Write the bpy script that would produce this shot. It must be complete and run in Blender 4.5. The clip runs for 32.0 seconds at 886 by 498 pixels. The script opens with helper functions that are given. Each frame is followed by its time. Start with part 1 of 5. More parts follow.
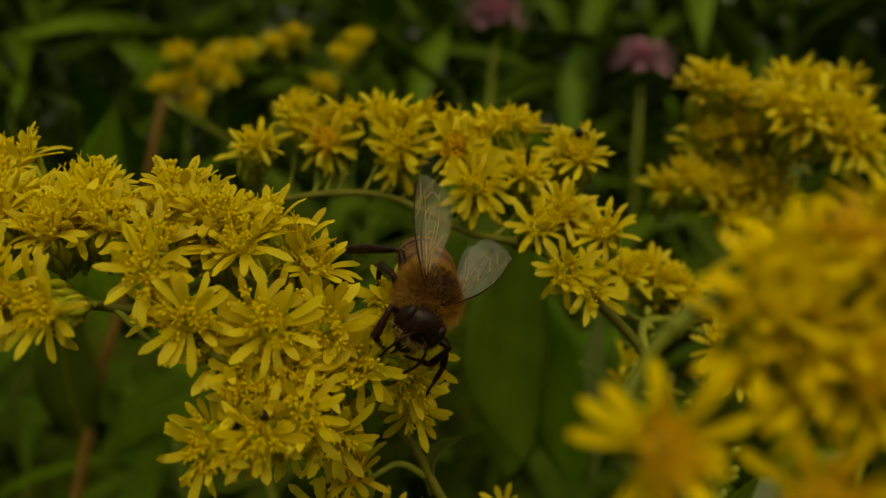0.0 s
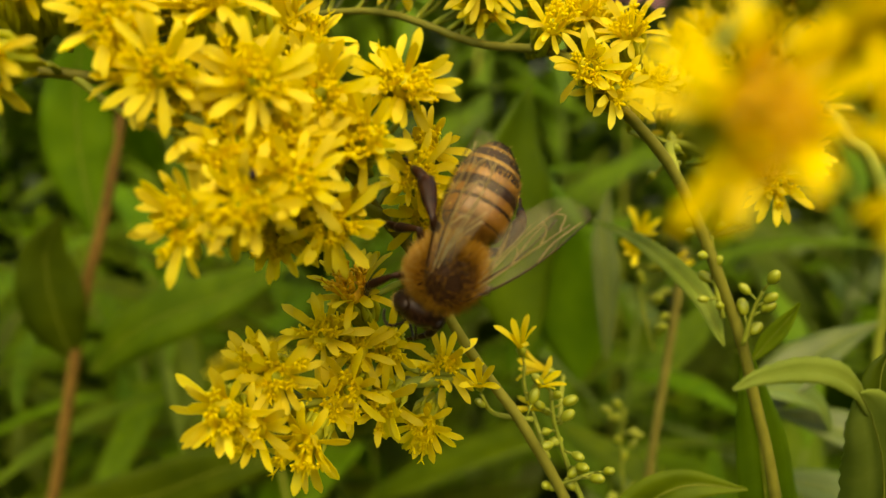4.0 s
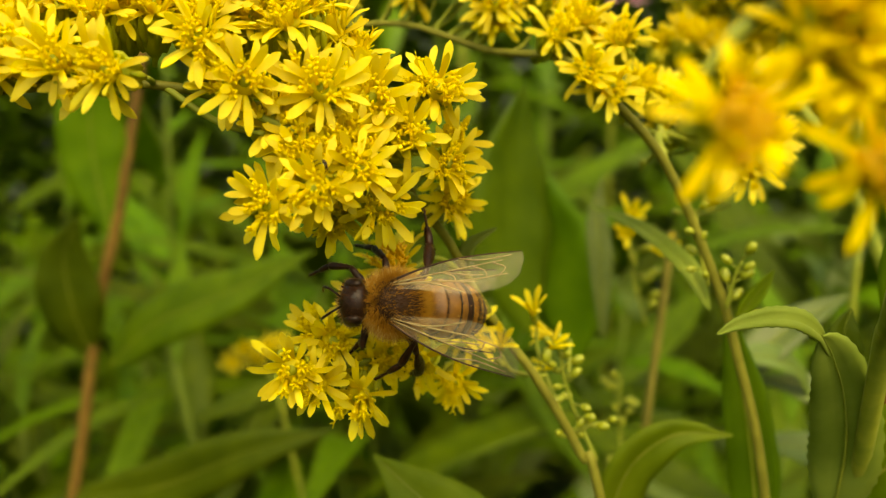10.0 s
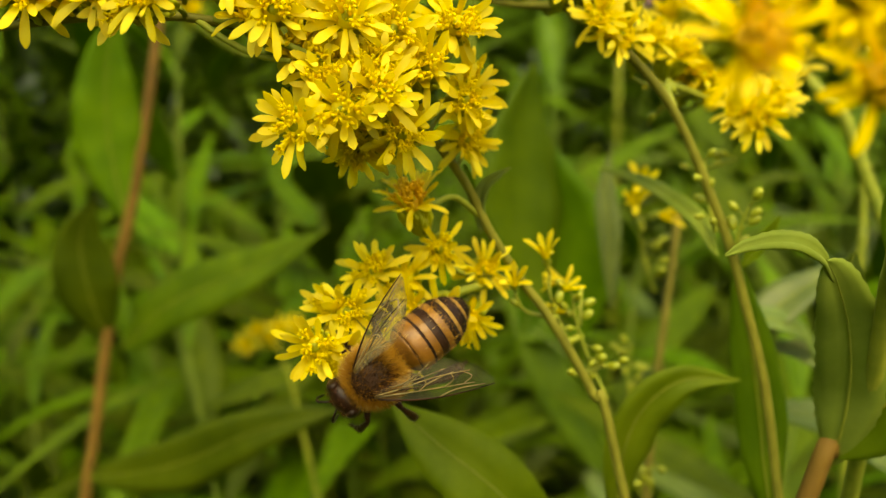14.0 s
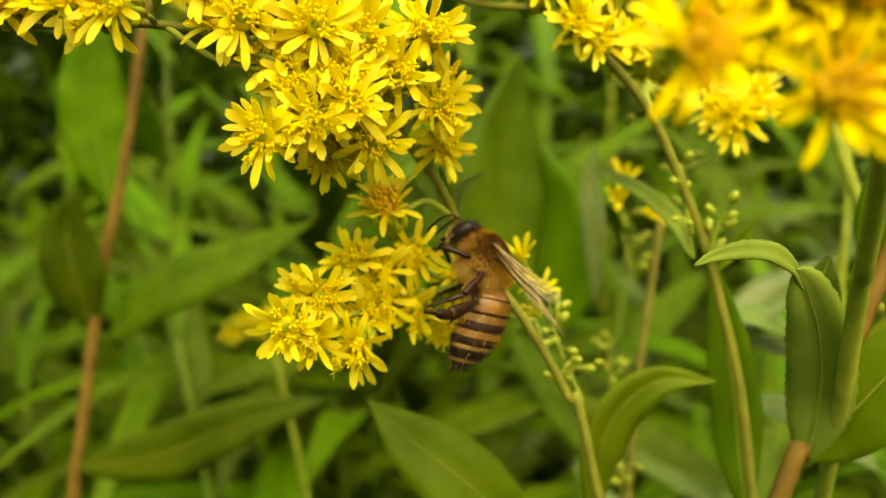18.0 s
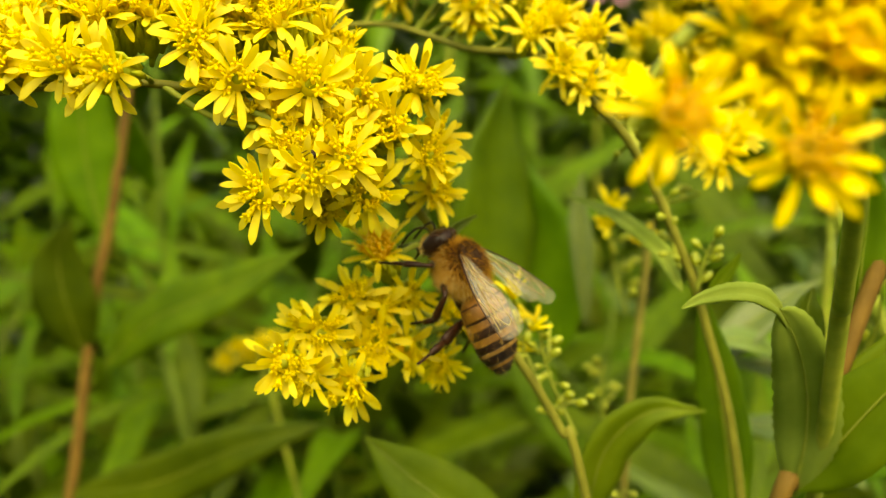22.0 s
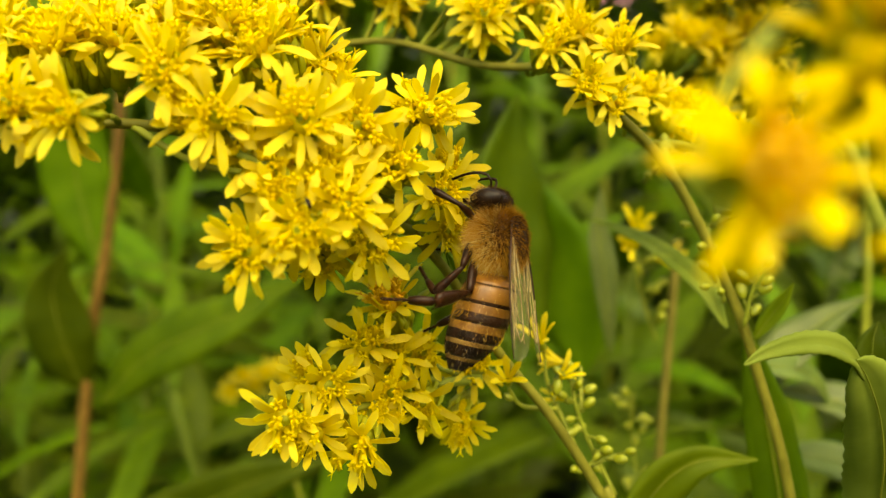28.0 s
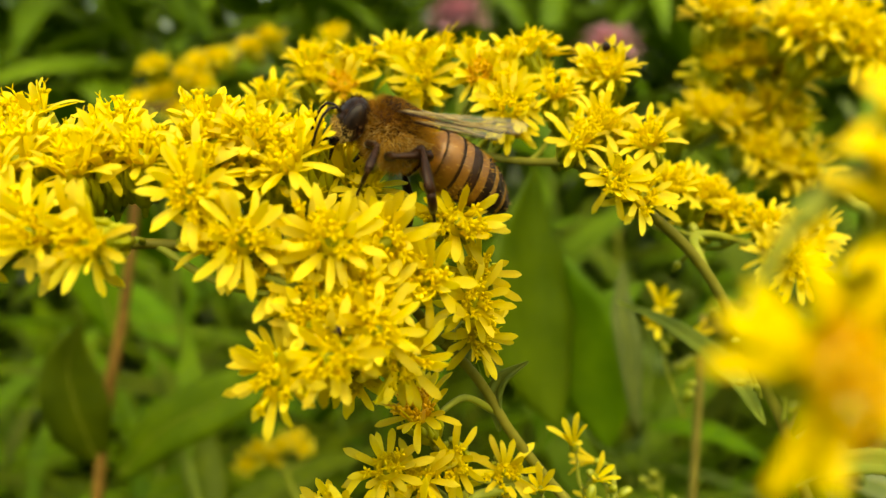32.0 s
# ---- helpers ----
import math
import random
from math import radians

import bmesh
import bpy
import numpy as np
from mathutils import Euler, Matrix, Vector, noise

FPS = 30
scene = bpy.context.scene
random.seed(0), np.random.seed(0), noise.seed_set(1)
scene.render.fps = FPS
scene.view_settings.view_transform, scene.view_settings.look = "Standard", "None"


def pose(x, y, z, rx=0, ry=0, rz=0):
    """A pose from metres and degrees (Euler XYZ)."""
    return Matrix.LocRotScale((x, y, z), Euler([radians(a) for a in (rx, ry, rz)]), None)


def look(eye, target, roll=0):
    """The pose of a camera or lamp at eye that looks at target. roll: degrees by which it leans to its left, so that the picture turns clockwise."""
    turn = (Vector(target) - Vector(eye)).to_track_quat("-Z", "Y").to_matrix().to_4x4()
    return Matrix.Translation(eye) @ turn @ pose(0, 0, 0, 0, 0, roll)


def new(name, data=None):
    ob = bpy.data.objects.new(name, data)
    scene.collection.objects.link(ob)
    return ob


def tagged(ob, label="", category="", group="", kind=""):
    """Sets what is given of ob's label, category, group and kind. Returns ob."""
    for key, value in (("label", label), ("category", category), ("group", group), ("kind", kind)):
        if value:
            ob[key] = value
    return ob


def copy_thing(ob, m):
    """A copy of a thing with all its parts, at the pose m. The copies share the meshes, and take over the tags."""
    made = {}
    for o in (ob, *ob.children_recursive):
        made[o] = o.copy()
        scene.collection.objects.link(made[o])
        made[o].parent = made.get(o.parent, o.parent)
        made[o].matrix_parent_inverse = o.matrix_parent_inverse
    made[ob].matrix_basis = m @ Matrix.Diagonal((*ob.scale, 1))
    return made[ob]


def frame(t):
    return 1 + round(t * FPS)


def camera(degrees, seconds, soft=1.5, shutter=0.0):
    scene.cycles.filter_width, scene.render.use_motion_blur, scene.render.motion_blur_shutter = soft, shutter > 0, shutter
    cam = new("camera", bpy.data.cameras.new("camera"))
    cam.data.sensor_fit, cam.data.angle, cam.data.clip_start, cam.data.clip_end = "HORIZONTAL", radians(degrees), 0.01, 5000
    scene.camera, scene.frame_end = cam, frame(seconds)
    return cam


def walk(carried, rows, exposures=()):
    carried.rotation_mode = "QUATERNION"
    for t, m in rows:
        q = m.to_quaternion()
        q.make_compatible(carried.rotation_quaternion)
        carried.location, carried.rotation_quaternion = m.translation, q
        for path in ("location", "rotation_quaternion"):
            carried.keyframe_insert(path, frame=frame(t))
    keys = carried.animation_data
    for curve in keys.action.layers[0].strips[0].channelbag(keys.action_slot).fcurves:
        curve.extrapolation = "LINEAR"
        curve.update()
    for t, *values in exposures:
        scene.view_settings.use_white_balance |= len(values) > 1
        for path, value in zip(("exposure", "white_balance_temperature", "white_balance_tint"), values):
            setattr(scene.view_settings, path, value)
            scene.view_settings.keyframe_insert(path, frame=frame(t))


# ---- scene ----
EYE = 0.85
cam = camera(56.0, 32.0, soft=1.3)
cam.data.dof.use_dof = True
cam.data.dof.focus_distance = 0.047
cam.data.dof.aperture_fstop = 39.0
BASE_STOPS = 1.52
# seconds, millimetres from the first eye's height, degrees
ROWS = [
    (0.0, -0.64, -0.65, -0.50, 76.77, -1.17, 0.54),
    (0.5, -1.01, -0.56, -1.52, 76.57, -1.24, 0.72),
    (1.0, -0.75, 1.45, -2.36, 76.20, -1.04, 0.71),
    (1.5, -0.61, 2.71, -3.19, 76.15, -0.93, 0.54),
    (2.0, -1.77, 4.66, -4.01, 75.88, -0.58, 0.30),
    (2.5, -2.94, 5.10, -5.80, 75.61, -0.26, 0.16),
    (3.0, -1.82, 5.06, -7.75, 75.16, -0.23, 0.05),
    (3.5, -1.43, 3.88, -9.90, 74.05, -0.22, -0.29),
    (5.5, -2.82, 1.28, -12.18, 73.74, 0.08, -0.63),
    (6.0, -2.68, 0.46, -12.54, 73.55, 0.34, -0.90),
    (6.5, -2.36, -1.47, -11.88, 73.55, 0.40, -0.95),
    (7.0, -2.34, -3.99, -11.58, 73.61, 0.18, -1.07),
    (7.5, -3.18, -4.69, -11.69, 73.53, 0.69, -1.31),
    (8.0, -4.07, -4.50, -11.19, 73.67, 0.69, -1.51),
    (8.5, -4.16, -4.84, -11.22, 73.81, 0.46, -1.69),
    (9.0, -4.22, -5.10, -11.36, 73.76, 0.77, -1.82),
    (9.5, -4.34, -5.31, -10.28, 73.76, 0.84, -1.79),
    (10.0, -4.36, -5.25, -10.22, 73.89, 0.92, -1.72),
    (10.5, -5.30, -5.90, -10.05, 74.06, 0.88, -1.67),
    (11.0, -5.85, -7.41, -9.68, 74.09, 1.03, -1.78),
    (11.5, -6.14, -8.43, -9.82, 74.15, 1.16, -1.66),
    (12.0, -5.80, -9.75, -9.40, 74.40, 0.93, -1.64),
    (12.5, -4.66, -10.62, -9.35, 74.60, 0.98, -1.47),
    (13.0, -4.01, -12.02, -9.29, 74.76, 1.10, -1.50),
    (13.5, -6.24, -11.40, -11.00, 74.68, 1.10, -1.47),
    (14.0, -5.24, -8.42, -14.28, 74.44, 1.05, -1.33),
    (14.5, -5.73, -8.64, -17.94, 73.38, 1.13, -1.38),
    (16.5, -5.50, -8.72, -13.90, 72.26, 0.96, -1.43),
    (17.0, -5.42, -9.50, -13.22, 72.54, 0.78, -1.46),
    (17.5, -3.54, -8.50, -13.28, 72.96, 0.71, -1.40),
    (18.0, -3.79, -8.12, -12.80, 73.22, 0.78, -1.61),
    (18.5, -4.19, -7.24, -12.70, 73.31, 0.69, -1.54),
    (19.0, -4.60, -5.86, -12.89, 73.58, 0.66, -1.53),
    (19.5, -4.01, -4.30, -13.23, 73.82, 0.95, -1.71),
    (20.0, -3.73, -4.72, -11.56, 73.78, 0.91, -1.86),
    (20.5, -3.86, -7.47, -10.95, 73.71, 0.96, -1.95),
    (21.0, -3.74, -9.72, -10.90, 73.82, 1.04, -2.19),
    (21.5, -4.78, -9.13, -10.41, 73.80, 1.34, -2.29),
    (22.0, -4.00, -8.70, -10.32, 73.97, 1.59, -2.60),
    (22.5, -4.39, -7.81, -10.56, 74.04, 2.21, -2.72),
    (23.0, -4.53, -6.90, -10.58, 74.08, 2.36, -2.92),
    (23.5, -5.28, -6.60, -9.72, 73.65, 2.72, -2.94),
    (24.0, -6.29, -5.86, -8.48, 73.57, 3.03, -2.86),
    (24.5, -5.27, -4.76, -8.50, 73.68, 3.21, -3.13),
    (25.0, -5.68, -4.40, -7.87, 73.73, 3.04, -3.06),
    (25.5, -5.30, -4.07, -7.46, 73.79, 2.85, -3.15),
    (27.5, -5.45, -1.99, -9.42, 74.24, 2.99, -2.90),
    (28.0, -4.24, -1.22, -9.74, 74.31, 3.46, -2.65),
    (28.5, -4.63, -1.19, -10.52, 74.52, 3.55, -2.82),
    (29.0, -4.67, -0.75, -9.28, 74.58, 3.44, -2.74),
    (29.5, -5.11, -0.71, -8.74, 74.90, 3.39, -2.83),
    (30.0, -3.47, 0.66, -8.41, 74.86, 3.50, -2.91),
    (30.5, -4.37, 0.43, -6.48, 75.06, 3.61, -2.93),
    (31.0, -4.34, 0.85, -6.76, 75.99, 3.68, -2.73),
    (31.5, -4.81, 1.02, -6.73, 77.01, 4.14, -2.43),
    (32.0, -4.97, 0.87, -6.57, 77.62, 4.38, -2.06),
]
walk(cam, [(t, pose(x / 1000, y / 1000, EYE + z / 1000, rx, ry, rz)) for t, x, y, z, rx, ry, rz in ROWS],
     [(t, BASE_STOPS + stops, 10500, tint) for t, stops, tint in (
         (0.0, -1.95, -9), (0.2, -1.0, -6), (0.5, -0.32, -6), (0.9, -0.2, -6), (2.0, -0.24, -5), (3.0, -0.34, -4), (5.5, -0.2, -7), (9.0, -0.08, -8),
         (13.0, -0.07, -10), (17.0, 0.30, -15), (20.0, 0.28, -14), (23.0, 0.28, -14), (25.5, 0.2, -11), (28.0, 0.1, -9), (30.0, 0.08, -12), (32.0, 0.02, -12))])

# ---- world and sun: bright overcast ----
world = bpy.data.worlds.new("world")
scene.world = world
world.use_nodes = True
wn = world.node_tree.nodes
sky = wn.new("ShaderNodeTexSky")
sky.sky_type, sky.sun_disc = "NISHITA", False
sky.sun_elevation, sky.sun_rotation = radians(58), radians(150)
sky.air_density, sky.dust_density = 1.0, 4.0
wn["Background"].inputs["Strength"].default_value = 0.15
world.node_tree.links.new(sky.outputs[0], wn["Background"].inputs[0])
sun = new("sun", bpy.data.lights.new("sun", "SUN"))
sun.data.energy, sun.data.angle, sun.data.color = 0.95, radians(45), (1.0, 0.97, 0.90)
sun.matrix_world = look((-0.5 * 3, -0.85 * 3, 1.6 * 3 + 1), (0, 0, 1))

# ---- materials ----


def material(name, low, high, scale=800.0, rough=0.5, bump=0.0, through_light=0.0, detail=4.0, vary=0.0, spec=0.5, sheen=0.0):
    """Two-tone noise colour with relief; through_light mixes in light that passes a thin sheet."""
    m = bpy.data.materials.new(name)
    m.use_nodes = True
    n, l = m.node_tree.nodes, m.node_tree.links
    bsdf, out = n["Principled BSDF"], n["Material Output"]
    co = n.new("ShaderNodeTexCoord")
    fine, broad = n.new("ShaderNodeTexNoise"), n.new("ShaderNodeTexNoise")
    fine.inputs["Scale"].default_value, fine.inputs["Detail"].default_value = scale, detail
    broad.inputs["Scale"].default_value = scale / 7
    l.new(co.outputs["Object"], fine.inputs["Vector"]), l.new(co.outputs["Object"], broad.inputs["Vector"])
    add = n.new("ShaderNodeMath")
    add.operation = "ADD"
    l.new(fine.outputs["Fac"], add.inputs[0]), l.new(broad.outputs["Fac"], add.inputs[1])
    ramp = n.new("ShaderNodeMapRange")
    ramp.inputs["From Min"].default_value, ramp.inputs["From Max"].default_value = 0.75, 1.25
    l.new(add.outputs[0], ramp.inputs["Value"])
    mix = n.new("ShaderNodeMix")
    mix.data_type = "RGBA"
    mix.inputs[6].default_value, mix.inputs[7].default_value = (*low, 1), (*high, 1)
    l.new(ramp.outputs[0], mix.inputs[0])
    colour = mix.outputs[2]
    if vary:
        info, hsv = n.new("ShaderNodeObjectInfo"), n.new("ShaderNodeHueSaturation")
        span, hue = n.new("ShaderNodeMapRange"), n.new("ShaderNodeMapRange")
        span.inputs["To Min"].default_value, span.inputs["To Max"].default_value = 1 - vary, 1 + vary * 0.6
        hue.inputs["To Min"].default_value, hue.inputs["To Max"].default_value = 0.5 - vary * 0.05, 0.5 + vary * 0.04
        l.new(info.outputs["Random"], span.inputs["Value"]), l.new(info.outputs["Random"], hue.inputs["Value"])
        l.new(span.outputs[0], hsv.inputs["Value"]), l.new(hue.outputs[0], hsv.inputs["Hue"]), l.new(colour, hsv.inputs["Color"])
        colour = hsv.outputs[0]
    l.new(colour, bsdf.inputs["Base Color"])
    bsdf.inputs["Roughness"].default_value = rough
    bsdf.inputs["Specular IOR Level"].default_value = spec
    if sheen:
        bsdf.inputs["Sheen Weight"].default_value = sheen
    if bump:
        b = n.new("ShaderNodeBump")
        b.inputs["Strength"].default_value, b.inputs["Distance"].default_value = bump, 0.0002
        l.new(fine.outputs["Fac"], b.inputs["Height"]), l.new(b.outputs[0], bsdf.inputs["Normal"])
    if through_light:
        tr, ms = n.new("ShaderNodeBsdfTranslucent"), n.new("ShaderNodeMixShader")
        l.new(colour, tr.inputs["Color"])
        ms.inputs[0].default_value = through_light
        l.new(bsdf.outputs[0], ms.inputs[1]), l.new(tr.outputs[0], ms.inputs[2]), l.new(ms.outputs[0], out.inputs["Surface"])
    return m


YELLOW = material("ray_petal", (0.82, 0.675, 0.048), (0.89, 0.79, 0.115), 900, 0.55, 0.15, 0.62, vary=0.12, spec=0.2)
DISC = material("disc_floret", (0.85, 0.68, 0.035), (0.92, 0.80, 0.08), 1500, 0.6, 0.15, 0.62, spec=0.2)
FADED = material("faded_floret", (0.72, 0.38, 0.012), (0.84, 0.55, 0.02), 1500, 0.6, 0.2, 0.2)
CUP = material("green_bract", (0.28, 0.32, 0.02), (0.50, 0.48, 0.04), 900, 0.5, 0.2, 0.3, spec=0.2)
BUD = material("flower_bud", (0.22, 0.25, 0.014), (0.36, 0.36, 0.028), 700, 0.45, 0.3, 0.2)
STEM_GREEN = material("green_stem", (0.13, 0.16, 0.015), (0.25, 0.26, 0.03), 700, 0.55, 0.4, spec=0.2)
# Darker copy of YELLOW: golden hue plus shade on the near heads, painted in.
GOLDEN_SHADED = material("golden_shaded_petal", (0.82, 0.60, 0.010), (0.90, 0.72, 0.024), 900, 0.5, 0.1, 0.4, vary=0.1, spec=0.3)
SHOOT_STEM = material("shoot_stem", (0.04, 0.07, 0.005), (0.10, 0.13, 0.015), 500, 0.6, 0.4, spec=0.1)
STEM_BROWN = material("brown_stem", (0.085, 0.045, 0.008), (0.155, 0.085, 0.016), 500, 0.65, 0.5, spec=0.12)
STEM_TAN = material("tan_stem", (0.10, 0.085, 0.012), (0.18, 0.15, 0.028), 600, 0.6, 0.4, spec=0.15)
STEM_OLIVE = material("olive_stem", (0.105, 0.098, 0.011), (0.19, 0.175, 0.024), 600, 0.6, 0.4, spec=0.15)
LEAF = material("leaf", (0.052, 0.100, 0.003), (0.112, 0.178, 0.008), 160, 0.55, 0.5, 0.38, vary=0.45, spec=0.12)
# Lit copy of LEAF: the light on the nearer leaves is in this colour.
LEAF_LIT = material("lit_leaf", (0.105, 0.165, 0.006), (0.18, 0.25, 0.015), 300, 0.55, 0.6, 0.5, vary=0.15, spec=0.15)
LEAF_PALE = material("pale_leaf", (0.088, 0.135, 0.018), (0.155, 0.21, 0.036), 220, 0.5, 0.5, 0.3, vary=0.25)
# Pale underside of the curled tip; paints light into leaves turned from the sky.
LEAF_UNDER_LIT = material("underside_lit_leaf", (0.15, 0.20, 0.022), (0.26, 0.31, 0.05), 260, 0.55, 0.5, 0.4, vary=0.1, spec=0.15)
LEAF_FAR = material("far_leaf", (0.06, 0.115, 0.004), (0.15, 0.23, 0.014), 12, 0.5, 0.2, 0.3, vary=0.4, spec=0.18)
SOIL = material("soil", (0.025, 0.022, 0.012), (0.045, 0.06, 0.015), 40, 0.9, 0.8)
GRASS = material("grass_blade", (0.04, 0.075, 0.006), (0.11, 0.15, 0.02), 30, 0.55, 0.2, 0.3)
PINK = material("pink_petal", (0.55, 0.25, 0.32), (0.72, 0.42, 0.48), 300, 0.5, 0.2, 0.3, vary=0.15)
CHITIN = material("dark_chitin", (0.006, 0.003, 0.002), (0.022, 0.009, 0.004), 1800, 0.28, 0.3, spec=0.14)
BAND_DARK = material("dark_band", (0.010, 0.005, 0.003), (0.035, 0.014, 0.006), 1500, 0.4, 0.4, spec=0.15)
BAND_AMBER = material("amber_band", (0.10, 0.036, 0.004), (0.25, 0.105, 0.014), 1100, 0.38, 0.3, 0.15, spec=0.45)
BAND_TAN = material("tan_band", (0.16, 0.080, 0.018), (0.33, 0.185, 0.05), 2200, 0.75, 0.5, spec=0.15)
FUR = material("tawny_fur", (0.25, 0.105, 0.011), (0.50, 0.26, 0.036), 700, 0.8, 0.0, 0.35, spec=0.1)
FUR_PALE = material("pale_fur", (0.46, 0.29, 0.08), (0.68, 0.47, 0.16), 900, 0.8, 0.0, 0.35, spec=0.1)
FUR_DARK = material("brown_fur", (0.03, 0.011, 0.003), (0.085, 0.032, 0.007), 900, 0.8, spec=0.1)
SCUTUM = material("back_plate", (0.016, 0.006, 0.002), (0.045, 0.018, 0.006), 1800, 0.6, 0.6, spec=0.12)
EYE_BLACK = material("compound_eye", (0.006, 0.003, 0.002), (0.018, 0.009, 0.005), 3000, 0.32, 0.1, spec=0.14)
LEG = material("leg_brown", (0.010, 0.004, 0.002), (0.045, 0.015, 0.005), 1800, 0.3, 0.3, spec=0.14)
VEIN = material("wing_vein", (0.22, 0.15, 0.05), (0.42, 0.32, 0.14), 1500, 0.5, 0, 0.3, spec=0.3)


def wing_material():
    """Clear film: faint brown noise, and gloss that grows at grazing angles."""
    m = bpy.data.materials.new("wing_film")
    m.use_nodes = True
    n, l = m.node_tree.nodes, m.node_tree.links
    film, clear, shine = n["Principled BSDF"], n.new("ShaderNodeBsdfTransparent"), n.new("ShaderNodeBsdfGlossy")
    tint, gloss, fresnel = n.new("ShaderNodeMixShader"), n.new("ShaderNodeMixShader"), n.new("ShaderNodeFresnel")
    clear.inputs["Color"].default_value = (1.0, 0.995, 0.98, 1)
    film.inputs["Base Color"].default_value = (0.74, 0.60, 0.40, 1)
    film.inputs["Roughness"].default_value = 0.4
    shine.inputs["Roughness"].default_value = 0.3
    shine.inputs["Color"].default_value = (0.9, 0.74, 0.5, 1)
    weak = n.new("ShaderNodeMath")
    weak.operation = "MULTIPLY"
    weak.inputs[1].default_value = 0.16
    fresnel.inputs["IOR"].default_value = 1.3
    co, no, rg = n.new("ShaderNodeTexCoord"), n.new("ShaderNodeTexNoise"), n.new("ShaderNodeMapRange")
    no.inputs["Scale"].default_value = 900
    rg.inputs["To Min"].default_value, rg.inputs["To Max"].default_value = 0.008, 0.055
    l.new(co.outputs["Object"], no.inputs["Vector"]), l.new(no.outputs["Fac"], rg.inputs["Value"])
    l.new(rg.outputs[0], tint.inputs[0]), l.new(clear.outputs[0], tint.inputs[1]), l.new(film.outputs[0], tint.inputs[2])
    l.new(fresnel.outputs[0], weak.inputs[0]), l.new(weak.outputs[0], gloss.inputs[0]), l.new(tint.outputs[0], gloss.inputs[1]), l.new(shine.outputs[0], gloss.inputs[2])
    l.new(gloss.outputs[0], n["Material Output"].inputs["Surface"])
    return m


WING = wing_material()
rng = random.Random(7)

# ---- mesh helpers (millimetres in, metres out) ----
MM = 0.001


def at(x, y, z):
    """A place given in millimetres from the first eye's height."""
    return Vector((x * MM, y * MM, EYE + z * MM))


def mesh(name, verts, faces, mats, slots=None, smooth=True):
    me = bpy.data.meshes.new(name)
    me.from_pydata([tuple(v) for v in verts], [], faces)
    for m in mats if isinstance(mats, (list, tuple)) else [mats]:
        me.materials.append(m)
    if slots:
        me.polygons.foreach_set("material_index", slots)
    if smooth:
        me.polygons.foreach_set("use_smooth", [True] * len(me.polygons))
    me.update()
    return me


def part(name, me, parent, m=None, label=""):
    ob = new(name, me)
    ob.parent = parent
    if m is not None:
        ob.matrix_basis = m
    return tagged(ob, label)


def thing(name, place, label, category, group=""):
    ob = new(name)
    ob.location = place
    ob.empty_display_size = 0.01
    return tagged(ob, label, category, group)


def smooth_curve(points, steps=6):
    """Catmull-Rom through the points."""
    p = [Vector(q) for q in points]
    p = [2 * p[0] - p[1]] + p + [2 * p[-1] - p[-2]]
    out = []
    for i in range(1, len(p) - 2):
        for k in range(steps):
            u = k / steps
            out.append(0.5 * (2 * p[i] + (p[i + 1] - p[i - 1]) * u + (2 * p[i - 1] - 5 * p[i] + 4 * p[i + 1] - p[i + 2]) * u * u
                              + (3 * p[i] - p[i - 1] - 3 * p[i + 1] + p[i + 2]) * u ** 3))
    out.append(p[-2])
    return out


def tube(points, radii, sides=7, verts=None, faces=None, wobble=0.0):
    """A closed tapering tube along the points."""
    verts, faces = ([], []) if verts is None else (verts, faces)
    base, n = len(verts), len(points)
    radii = radii if isinstance(radii, (list, tuple)) else [radii] * n
    side = None
    for i, q in enumerate(points):
        d = (points[min(i + 1, n - 1)] - points[max(i - 1, 0)]).normalized()
        if side is None:
            side = d.orthogonal().normalized()
        side = (side - d * side.dot(d)).normalized()
        other = d.cross(side)
        for k in range(sides):
            a = 2 * math.pi * k / sides
            r = radii[i] * (1 + wobble * rng.uniform(-1, 1))
            verts.append(q + (side * math.cos(a) + other * math.sin(a)) * r)
    for i in range(n - 1):
        for k in range(sides):
            a, b = base + i * sides + k, base + i * sides + (k + 1) % sides
            faces.append((a, b, b + sides, a + sides))
    faces.append(tuple(base + k for k in reversed(range(sides))))
    faces.append(tuple(base + (n - 1) * sides + k for k in range(sides)))
    return verts, faces


def taper(n, a, b):
    return [a + (b - a) * i / (n - 1) for i in range(n)]


def ball(rx, ry, rz, rings=10, sides=14, centre=(0, 0, 0), verts=None, faces=None, lump=0.0):
    verts, faces = ([], []) if verts is None else (verts, faces)
    base = len(verts)
    c = Vector(centre)
    for i in range(1, rings):
        th = math.pi * i / rings
        for k in range(sides):
            a = 2 * math.pi * k / sides
            s = 1 + lump * rng.uniform(-1, 1)
            verts.append(c + Vector((rx * math.sin(th) * math.cos(a), ry * math.sin(th) * math.sin(a), rz * math.cos(th))) * s)
    top, bot = len(verts), len(verts) + 1
    verts.append(c + Vector((0, 0, rz)))
    verts.append(c - Vector((0, 0, rz)))
    for k in range(sides):
        j = (k + 1) % sides
        faces.append((top, base + k, base + j))
        faces.append((bot, base + (rings - 2) * sides + j, base + (rings - 2) * sides + k))
        for i in range(rings - 2):
            faces.append((base + i * sides + k, base + (i + 1) * sides + k, base + (i + 1) * sides + j, base + i * sides + j))
    return verts, faces


